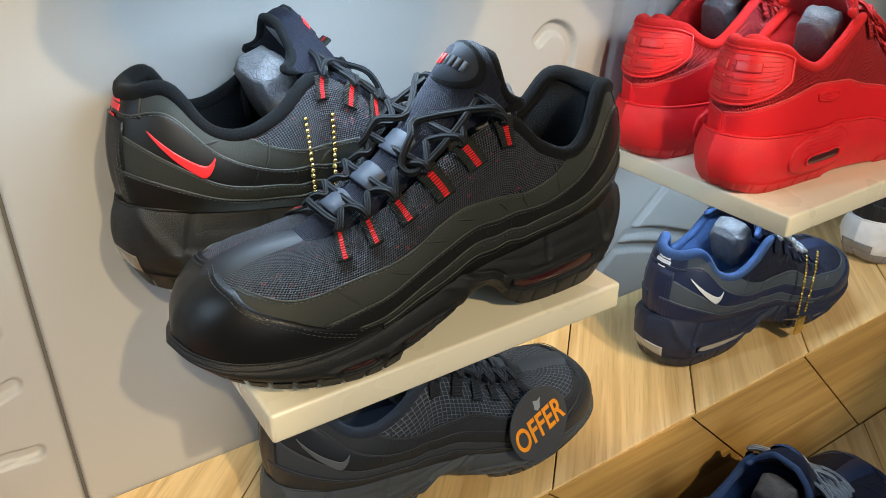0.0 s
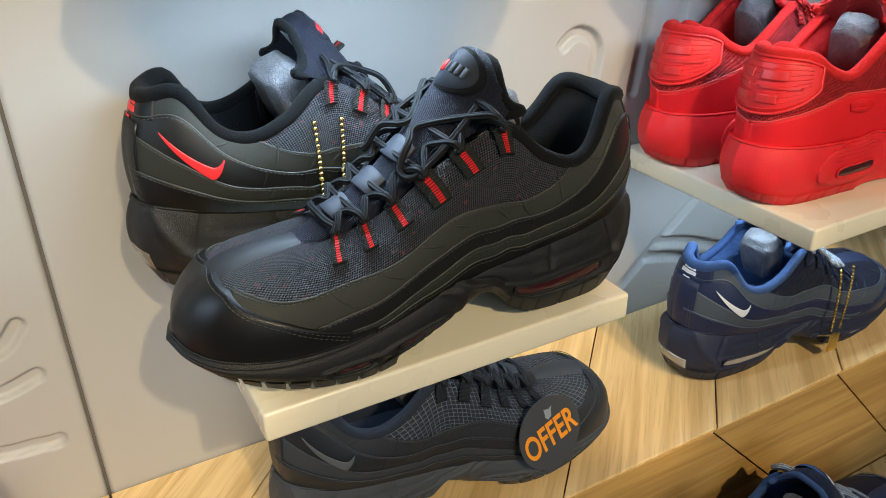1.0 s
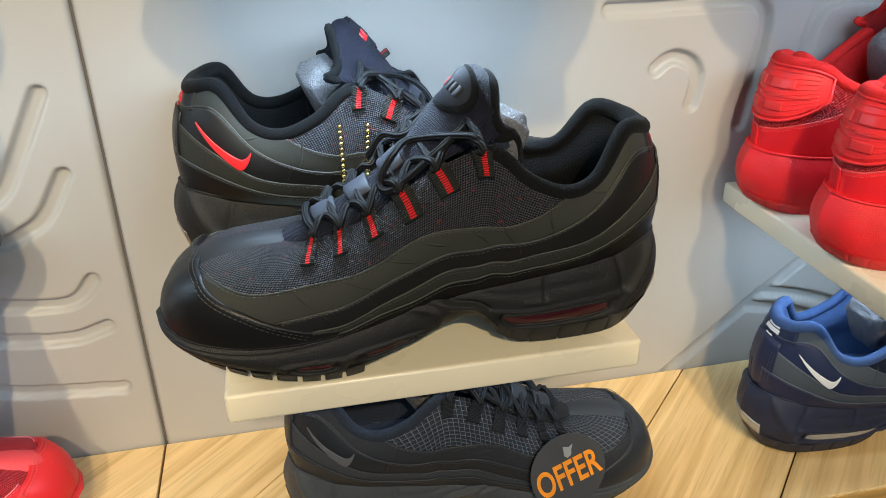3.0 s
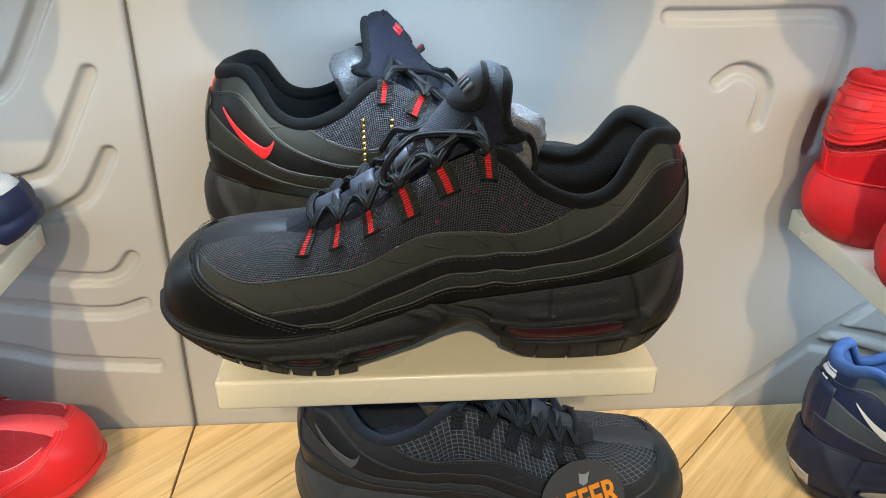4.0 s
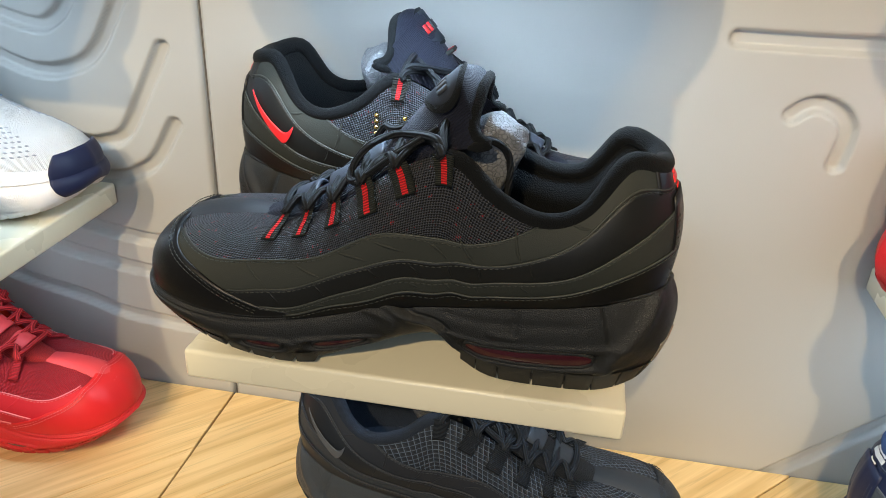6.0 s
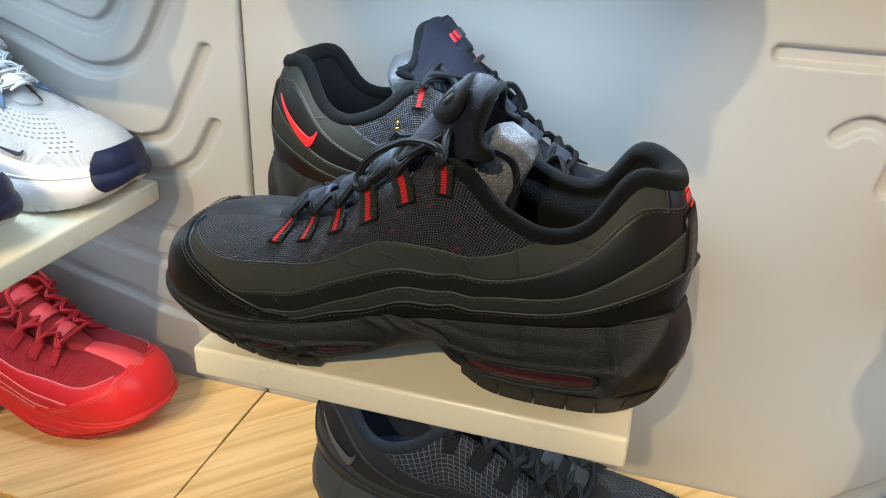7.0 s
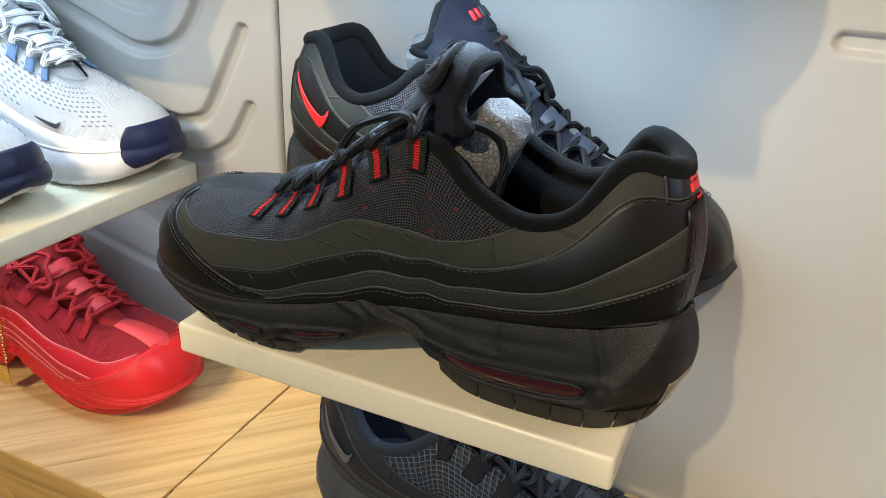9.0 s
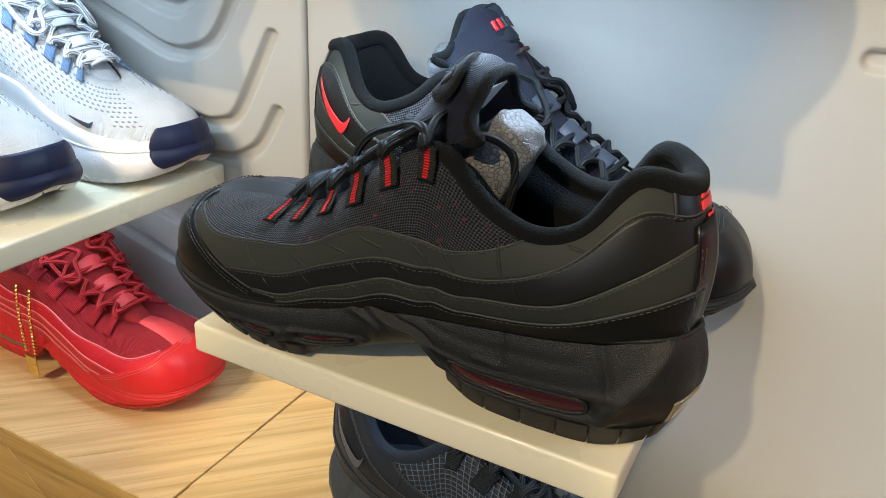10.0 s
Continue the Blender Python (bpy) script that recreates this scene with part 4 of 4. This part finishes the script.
            if stripe:
                V2 = []
                for ia, a in enumerate(aa):
                    lift = 0.0030 + (0.0030 if tall else 0.0014) * max(0, (a - 0.86) / 0.12) ** 1.5
                    for dq in (-0.048, 0.048):
                        V2.append(P(np.array([(q + dq + slant[ia]) * side]), np.array([a]), np.array([lift + 0.00035]))[0])
                skin("loop_stripe", (V2, grid_faces(8, 2), [(0, (i // 2) * 0.0021) for i in range(16)]), c["stripe"], lp)
    # laces
    rnd = random.Random(seed)
    lace = []
    for k in range(6):
        a, b = loops[1, k], loops[-1, k]
        m0 = (a + b) / 2
        up = 0.0012 if k < 5 else 0.0065
        lace.append(tube_data(curve_through([a + np.array([0.002, 0.003, -0.003]), a, a * 0.7 + m0 * 0.3 + np.array([0.002, 0, up]), m0 + np.array([0.003, 0, up + 0.001]), b * 0.7 + m0 * 0.3 + np.array([0.002, 0, up]), b, b + np.array([0.002, -0.003, -0.003])], 30), 0.0021, 8))
        if k < 5:
            for side in (1, -1):
                p, q = loops[side, k], loops[side, k + 1]
                inn = (p + q) / 2 * np.array([1, 0.55, 1]) + np.array([0, 0, 0.0015])
                lace.append(tube_data(curve_through([p + np.array([0, side * 0.003, -0.002]), p + np.array([-0.002, 0, 0.0015]), inn * 0.6 + p * 0.4 + np.array([0, 0, 0.0018]), inn, inn * 0.6 + q * 0.4 + np.array([0, 0, 0.0018]), q + np.array([0.002, 0, 0.0015]), q + np.array([0, side * 0.003, -0.002])], 30), 0.0021, 8))
    top = [loops[1, 5], loops[-1, 5]]
    for side, t in ((1, top[0]), (-1, top[1])):
        mid = np.array([0.148, side * 0.006, 0.128])
        lace.append(tube_data(curve_through([t, t + np.array([0.006, -side * 0.006, 0.004]), mid, mid + np.array([0.012, side * 0.012, -0.004]), np.array([0.168, side * 0.022, 0.111]), np.array([0.163, side * 0.030, 0.109]), np.array([0.142, side * 0.032, 0.126]), np.array([0.122, side * 0.026, 0.140])], 40), 0.0021, 8))
    skin("laces", join_data(lace), c["lace"], shoe)
    # glossy lace shields down the middle
    for x0, z0, x1, z1, w in ((0.207, 0.0810, 0.191, 0.0885, 0.0095), (0.187, 0.0915, 0.172, 0.1005, 0.0105), (0.168, 0.1045, 0.153, 0.1165, 0.0115)):
        me = strap_mesh(w + 0.001)
        smooth(me)
        me.transform(pose((x0 + x1) / 2, 0, (z0 + z1) / 2 + 0.0066, 0, math.degrees(math.atan2(z1 - z0, x0 - x1)), 0))
        part("lace_shield", me, c["shield"], shoe)
    # midsole
    M = lambda q, b, o: last.sole(q, b, o)
    wins = {"layered": ((8.15, 10.7, 0.24, 0.42, 0.03), (5.05, 5.85, 0.19, 0.38, -0.085), (3.78, 4.48, 0.24, 0.45, 0.0)), "classic": ((7.9, 9.7, 0.40, 0.60, 0.0),), "sock": ()}[style]
    nq = 521 if tall else 141
    qs = np.linspace(-HEEL_Q, HEEL_Q, nq)
    bs = np.concatenate([[0.0, 0.03], np.linspace(0.07, 0.93, 30 if tall else 9), [0.97, 1.0, 1.0]])
    of = np.zeros(len(bs))
    of[-1] = -0.004
    PM = np.array([last.sole(qs, np.full(nq, b), o + (sole_relief(qs, b, wins) if tall else np.zeros(nq))) for b, o in zip(bs, of)])
    V = PM.transpose(1, 0, 2).reshape(-1, 3).tolist()
    F = grid_faces(nq, len(bs))
    n = len(V)
    nb = len(bs)
    # underside
    for i in range(nq):
        x, y, z = V[i * nb]
        V.append([x, y * 0.55, z + 0.002])
    for i in range(nq - 1):
        F.append((i * nb, n + i, n + i + 1, (i + 1) * nb))
    for i in range(nq // 2):
        F.append((n + i, n + nq - 1 - i, n + nq - 2 - i, n + i + 1) if i < nq // 2 - 1 else (n + i, n + nq - 1 - i, n + nq // 2))
    mid = skin("midsole", (V, F, [(v[0], v[2]) for v in V]), c["sole"], shoe)
    # air windows with raised rims
    lift = 0.0024 if style == "classic" else -0.0012
    for side in (1, -1):
        f = (lambda q: q * side)
        for qa, qb, b0, b1, tilt in wins:
            n = 40
            ang = np.linspace(0, 2 * math.pi, n, endpoint=False)
            ca, sa = np.cos(ang), np.sin(ang)
            ex = 6.0 if qb - qa > 1 else 3.0
            px, py = np.sign(ca) * np.abs(ca) ** (2 / ex), np.sign(sa) * np.abs(sa) ** (2 / 2.6)
            qm, bm_, hq, hb = (qa + qb) / 2, (b0 + b1) / 2, (qb - qa) / 2, (b1 - b0) / 2
            ringp = M(f(qm + hq * px), bm_ + hb * py + tilt * px, np.full(n, 0.0004 + lift))
            rim = skin("window_rim", tube_data(ringp, 0.0011, 7, True), c["sole"], mid)
            if air:
                V, U = [], []
                for r in (1.0, 0.7, 0.35, 0.02):
                    pp = M(f(qm + hq * px * r), bm_ + hb * py * r + tilt * px * r, np.full(n, 0.0003 + 0.0006 * (1 - r) + lift))
                    V += list(pp)
                    U += [(v[0], v[2]) for v in pp]
                skin("air_window", (V, [(k * n + i, k * n + (i + 1) % n, (k + 1) * n + (i + 1) % n, (k + 1) * n + i) for k in range(3) for i in range(n)], U), c["air"], mid)
    ql = np.linspace(-HEEL_Q, HEEL_Q, 120)
    skin("midsole_lip", tube_data(M(ql, np.full(120, 0.985), np.full(120, 0.0002)), 0.0012, 6), c["sole"], mid)
    # heel window at the back
    q2 = np.linspace(HEEL_Q - 0.9, HEEL_Q + 0.9, 20)
    if air and style == "layered":
        skin("air_window", lay(M, q2, (np.full(20, 0.14), np.full(20, 0.40)), 0.0008, 0.0012), c["heel_air"], mid)
    # tread lugs along the lower edge
    deep = 0.0026 if tall else 0.0006
    for q0 in np.concatenate([np.arange(-5.2, 5.3, 0.42), np.arange(8.3, 17.8, 0.55)]):
        wq = 0.165 if abs(q0) < 6 else 0.255
        q2 = np.linspace(q0 - wq, q0 + wq, 5)
        lo2 = M(q2, np.full(5, 0.0), np.full(5, 0.0014))
        hi2 = M(q2, np.full(5, 0.18), np.full(5, 0.0009))
        inn = lo2 * np.array([1, 0.7, 1])
        V = [v for r in (hi2, lo2 - np.array([0, 0, deep]), inn - np.array([0, 0, deep])) for v in r]
        V = np.array(V).reshape(3, 5, 3).transpose(1, 0, 2).reshape(-1, 3)
        F = grid_faces(5, 3) + [(0, 1, 2), (12, 14, 13)]
        skin("tread_lug", (V, F, [(0, 0)] * 15), c["tread"], mid)
    skin("stitching", join_data(st), c["thread"], shoe)
    part("filler", foam_block(*(((0.101, 0.0, 0.115), (0.0145, 0.0185, 0.027)) if tall else ((0.108, 0.0, 0.112), (0.0135, 0.0165, 0.027))), -28, seed), FOAM, shoe, "crumpled grey moulded foam filler")
    if stripe:
        if chain:
            pull_tab(c, tongue)
        # lace end tucked into the opening
        skin("lace_end", tube_data(curve_through([(0.107, 0.026, 0.135), (0.096, 0.020, 0.134), (0.088, 0.014, 0.126), (0.086, 0.014, 0.112), (0.088, 0.016, 0.095)], 24), 0.0020, 8), c["lace"], shoe)
        label = part("size_label", box_mesh("size_label", (-0.0004, -0.009, -0.009), (0.0004, 0.009, 0.009), 0.0003), PALE_PRINT, tongue, "pale printed cloth size label")
        label.data.transform(pose(0.1085, 0, 0.1465, 0, -38, 0))
    if chain:
        tag_chain(shoe, chain)
    return shoe


def pull_tab(c, tongue):
    """A folded tape tab standing out from the tongue, with a red stripe."""
    m = pose(0.1360, 0, 0.1405, 0, 52, 0)
    tab = part("pull_tab", box_mesh("pull_tab", (-0.0014, -0.0055, -0.003), (0.0014, 0.0055, 0.0065), 0.0009), c["tape"], tongue)
    tab.data.transform(m)
    line = part("tab_stripe", box_mesh("tab_stripe", (-0.0017, -0.0016, -0.003), (0.0017, 0.0016, 0.0062), 0.0005), c["stripe"], tab)
    line.data.transform(m)


def tag_chain(shoe, where):
    """A gold ball chain hung from a lace loop, with a small tag."""
    x, y, z, drop = where
    beads = []
    bm = bmesh.new()
    for s in (-1, 1):
        for i in range(int(drop / 0.0036)):
            g = i * 0.0036 / drop
            m = Matrix.Translation((x + s * (0.009 - 0.003 * g), y + math.copysign(0.004, y) * (1 - (1 - g) ** 4), z - i * 0.0036))
            bmesh.ops.create_icosphere(bm, subdivisions=1, radius=0.0018, matrix=m)
    me = bpy.data.meshes.new("ball_chain")
    bm.to_mesh(me)
    bm.free()
    smooth(me)
    ch = part("ball_chain", me, GOLD, shoe, "gold ball chain")
    me = box_mesh("chain_tag", (x - 0.007, y + math.copysign(0.005, y) - 0.0012, z - drop - 0.020), (x + 0.007, y + math.copysign(0.005, y) + 0.0012, z - drop + 0.002), 0.001)
    part("chain_tag", me, GOLD, ch, "small gold metal tag")


def runner_colours(key, body, bands, mesh, hole, toe, strip, tongue, lining, tape, lace, mark, sole, air, heel_air, thread, fleck=None, badge=None, shield=None, tread=None, gloss=0.42, pitch=0.0018, square=False, edge=None):
    n = lambda w: key + "_" + w
    return dict(
        band1=mat(n("nubuck_top"), bands[0], 0.62, vary=0.10, size=45, bump=0.25, fine=1800, spec=0.22),
        band2=mat(n("leather_upper_band"), bands[1], gloss + 0.08, vary=0.10, size=45, bump=0.10, fine=1900, spec=0.34),
        band3=mat(n("nubuck_low"), bands[2], 0.60, vary=0.10, size=45, bump=0.25, fine=1800, spec=0.22),
        band4=mat(n("leather_lower_band"), bands[3], gloss, vary=0.10, size=45, bump=0.10, fine=1900, spec=0.34),
        mesh=knit(n("knit"), mesh, hole, pitch, fleck, 0.6, square=square),
        toe=mat(n("toe_leather"), toe, gloss, vary=0.10, size=40, bump=0.10, fine=1900, spec=0.30),
        strip=mat(n("vamp_strip"), strip, 0.58, vary=0.08, bump=0.1),
        tongue=knit(n("tongue_cloth"), tongue, tuple(v * 0.5 for v in tongue), 0.0011, None, 0.65, 0.0003),
        lining=mat(n("terry_lining"), lining, 0.95, vary=0.25, size=300, bump=0.7, fine=1400, sheen=0.03, spec=0.10),
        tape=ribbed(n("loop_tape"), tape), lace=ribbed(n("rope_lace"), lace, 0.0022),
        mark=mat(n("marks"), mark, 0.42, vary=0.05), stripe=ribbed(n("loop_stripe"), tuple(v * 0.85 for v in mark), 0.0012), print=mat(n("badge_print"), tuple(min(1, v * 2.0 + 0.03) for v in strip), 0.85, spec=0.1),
        badge=mat(n("badge"), badge or strip, 0.75, vary=0.1, spec=0.2), shield=mat(n("lace_shield"), shield or strip, 0.58, vary=0.15, bump=0.1),
        sole=mat(n("midsole"), sole, 0.46, vary=0.18, size=60, bump=0.5, fine=1700, spec=0.36), tread=mat(n("rubber_tread"), tread or sole, 0.6, vary=0.15),
        air=mat(n("air_unit"), air, 0.10, vary=0.3, size=90, bump=0.02, coat=0.6), heel_air=mat(n("heel_air_unit"), heel_air, 0.12, vary=0.4, size=80, bump=0.02, coat=0.6),
        thread=mat(n("thread"), thread, 0.7), edge=mat(n("panel_edge"), edge or tuple(v * 1.3 for v in bands[0]), 0.55))


BLACK = runner_colours("black_runner", None, [(0.031, 0.033, 0.028), (0.0085, 0.0085, 0.008), (0.026, 0.028, 0.024), (0.004, 0.004, 0.004)],
                       (0.056, 0.058, 0.070), (0.001, 0.001, 0.0015), (0.006, 0.006, 0.0066), (0.012, 0.013, 0.016), (0.008, 0.010, 0.026), (0.0065, 0.0070, 0.0075),
                       (0.026, 0.028, 0.023), (0.011, 0.012, 0.014), (0.75, 0.022, 0.025), (0.009, 0.009, 0.0085), (0.040, 0.004, 0.007), (0.16, 0.13, 0.10), (0.034, 0.036, 0.031),
                       fleck=(0.32, 0.015, 0.02), badge=(0.018, 0.021, 0.028), shield=(0.030, 0.036, 0.052), gloss=0.38, pitch=0.0020)
RED = runner_colours("red_runner", None, [(0.60, 0.018, 0.030), (0.56, 0.015, 0.027), (0.60, 0.018, 0.030), (0.56, 0.015, 0.027)],
                     (0.52, 0.018, 0.030), (0.34, 0.010, 0.018), (0.66, 0.020, 0.022), (0.68, 0.050, 0.055), (0.5, 0.02, 0.02), (0.60, 0.035, 0.015),
                     (0.52, 0.02, 0.03), (0.60, 0.030, 0.035), (0.60, 0.03, 0.03), (0.62, 0.018, 0.020), (0.10, 0.06, 0.05), (0.3, 0.1, 0.09), (0.70, 0.12, 0.13), edge=(0.80, 0.22, 0.24))
NAVY = runner_colours("navy_runner", None, [(0.060, 0.075, 0.095), (0.012, 0.020, 0.060), (0.060, 0.075, 0.095), (0.014, 0.020, 0.055)],
                      (0.014, 0.022, 0.060), (0.004, 0.006, 0.018), (0.014, 0.022, 0.055), (0.016, 0.028, 0.075), (0.016, 0.028, 0.080), (0.050, 0.095, 0.22),
                      (0.02, 0.03, 0.07), (0.35, 0.40, 0.46), (0.70, 0.72, 0.74), (0.014, 0.020, 0.045), (0.30, 0.29, 0.27), (0.33, 0.32, 0.30), (0.04, 0.05, 0.08))
GREY = runner_colours("charcoal_runner", None, [(0.022, 0.025, 0.032), (0.014, 0.017, 0.022), (0.040, 0.047, 0.056), (0.016, 0.019, 0.024)],
                      (0.105, 0.135, 0.185), (0.014, 0.019, 0.028), (0.022, 0.027, 0.034), (0.026, 0.034, 0.046), (0.020, 0.025, 0.034), (0.026, 0.034, 0.050),
                      (0.024, 0.030, 0.040), (0.022, 0.028, 0.038), (0.09, 0.10, 0.115), (0.050, 0.058, 0.066), (0.02, 0.02, 0.022), (0.05, 0.05, 0.05), (0.035, 0.04, 0.05), pitch=0.0042, square=True)
MONO = runner_colours("black_white_runner", None, [(0.02, 0.02, 0.022)] * 4, (0.02, 0.02, 0.022), (0.006, 0.006, 0.006), (0.02, 0.02, 0.02), (0.02, 0.02, 0.02), (0.02, 0.02, 0.02), (0.02, 0.02, 0.02),
                      (0.02, 0.02, 0.02), (0.02, 0.02, 0.02), (0.5, 0.5, 0.5), (0.75, 0.75, 0.75), (0.15, 0.15, 0.16), (0.2, 0.2, 0.2), (0.05, 0.05, 0.05), tread=(0.25, 0.25, 0.27))


def put(shoe, x, y, z, turn, size=1.0, tip=0.0):
    """Set a shoe's heel on a support, turned in plan."""
    shoe.matrix_world = Matrix.Translation((x, y, z + 0.0008)) @ pose(0, 0, 0, 0, tip, turn) @ Matrix.Scale(size, 4)
    return shoe


CRIMSON = runner_colours("red_classic", None, [(0.72, 0.012, 0.018)] * 4, (0.58, 0.016, 0.020), (0.26, 0.004, 0.008), (0.70, 0.024, 0.028), (0.68, 0.02, 0.02), (0.66, 0.02, 0.02), (0.62, 0.022, 0.022),
                         (0.56, 0.02, 0.02), (0.58, 0.02, 0.02), (0.62, 0.02, 0.02), (0.70, 0.014, 0.020), (0.06, 0.01, 0.01), (0.3, 0.02, 0.02), (0.66, 0.05, 0.05), pitch=0.0016)
WHITE = runner_colours("white_knit", None, [(0.84, 0.84, 0.85)] * 4, (0.86, 0.86, 0.87), (0.80, 0.81, 0.83), (0.010, 0.014, 0.045), (0.75, 0.76, 0.79), (0.72, 0.74, 0.78), (0.55, 0.60, 0.68),
                       (0.22, 0.36, 0.62), (0.78, 0.79, 0.82), (0.02, 0.025, 0.045), (0.80, 0.79, 0.82), (0.7, 0.7, 0.7), (0.7, 0.7, 0.7), (0.30, 0.32, 0.36), shield=(0.74, 0.75, 0.78), badge=(0.6, 0.62, 0.66), gloss=0.5, pitch=0.0012)
S, LOW = 0.95, 0.905
PAIR = "black trainer pair"
SHOE_A = put(runner(BLACK, "black trainer with green-grey bands and red-striped lace loops", mark=2, seed=3, group=PAIR), 0.2447, 0.041, 1.0, 180, 0.926)
SHOE_B = put(runner(BLACK, "black trainer with red side mark and gold tag chain", mark=2, seed=5, group=PAIR, chain=(0.111, -0.047, 0.108, 0.075)), -0.021, 0.154, 1.0052, 0, 0.943, 1.6)
put(runner(GREY, "charcoal trainer with grid-patterned knit on the oak bench", stripe=False, mark=2, seed=7), 0.029, 0.105, BENCH_Z, -3, 0.915)
put(runner(NAVY, "navy trainer with slate bands and white side mark", stripe=False, mark=2, seed=9, chain=(0.165, -0.053, 0.105, 0.075)), 0.401, 0.106, BENCH_Z, -2, LOW)
put(runner(RED, "all-red trainer with layered bands on the oak bench", stripe=False, mark=False, seed=11, chain=(0.125, -0.05, 0.100, 0.070)), -0.397, 0.132, BENCH_Z, 0, 0.91)
put(runner(MONO, "black trainer with a white midsole on the oak bench", stripe=False, mark=False, seed=13), 0.752, 0.112, BENCH_Z, 0, LOW)
put(runner(NAVY, "navy trainer standing on the lower oak step", stripe=False, mark=2, seed=15), 0.318, -0.042, TIER_Z, 0, LOW)
RED_A = put(runner(CRIMSON, "all-red trainer with a ribbed moulded heel patch", stripe=False, mark=False, seed=17, group="red trainer pair", style="classic"), 0.400, 0.067, 1.0, 0, S)
copy_thing(RED_A, Matrix.Translation((0.399, 0.160, 1.0008)))
WHITE_A = put(runner(WHITE, "white knit trainer with navy toe bumper and white laces", stripe=False, mark=1, seed=19, group="white trainer pair", style="sock"), -0.428, 0.155, 1.0, 0, S)
copy_thing(WHITE_A, Matrix.Translation((-0.456, 0.053, 1.0008)))
# the row of shelves above holds trainers too
for sx in (-0.399, 0.0, 0.407):
    for ob, dx, dy, turn in ((SHOE_A, 0.245, 0.045, 180), (SHOE_B, -0.025, 0.15, 0)):
        up = copy_thing(ob, Matrix.Translation((sx + dx, dy, UP_Z + 0.0008)) @ pose(0, 0, 0, 0, 0, turn))
        tagged(up, "black trainer on the shelf row above", "shoe", group="trainers on the shelves above")


def offer_tag():
    """A round dark card tag with an orange word and a small pale crest."""
    bm = bmesh.new()
    bmesh.ops.create_cone(bm, cap_ends=True, segments=64, radius1=0.0285, radius2=0.0285, depth=0.0009)
    me = bpy.data.meshes.new("offer_tag")
    bm.to_mesh(me)
    bm.free()
    tag = tagged(part("offer_tag", me, TAG), "round dark grey card tag with an orange word", "price tag")
    txt = bpy.data.curves.new("offer_word", "FONT")
    txt.body, txt.size, txt.align_x, txt.align_y, txt.extrude, txt.offset = "OFFER", 0.0172, "CENTER", "CENTER", 0.00015, 0.00035
    tmp = bpy.data.objects.new("offer_word", txt)
    scene.collection.objects.link(tmp)
    bpy.context.view_layer.update()
    me = bpy.data.meshes.new_from_object(tmp.evaluated_get(bpy.context.evaluated_depsgraph_get()))
    bpy.data.objects.remove(tmp)
    me.transform(pose(0.0, -0.0025, 0.0007, 0, 0, 16) @ Matrix.Diagonal((1.0, 1.6, 1, 1)))
    part("word", me, ORANGE, tag, "bold orange word OFFER")
    me = mesh_from("crest", [(-0.003, 0.0165, 0.0006), (-0.0028, 0.0125, 0.0006), (0, 0.0105, 0.0006), (0.0028, 0.0125, 0.0006), (0.003, 0.0165, 0.0006), (0.0042, 0.0205, 0.0006), (0.001, 0.0185, 0.0006), (-0.0035, 0.0195, 0.0006)], [(0, 1, 2, 3, 4, 5, 6, 7)])
    part("crest", me, PALE_PRINT, tag, "small pale grey crest")
    tag.matrix_world = pose(0.216, 0.0465, 0.862, 74, 0, 4)


offer_tag()
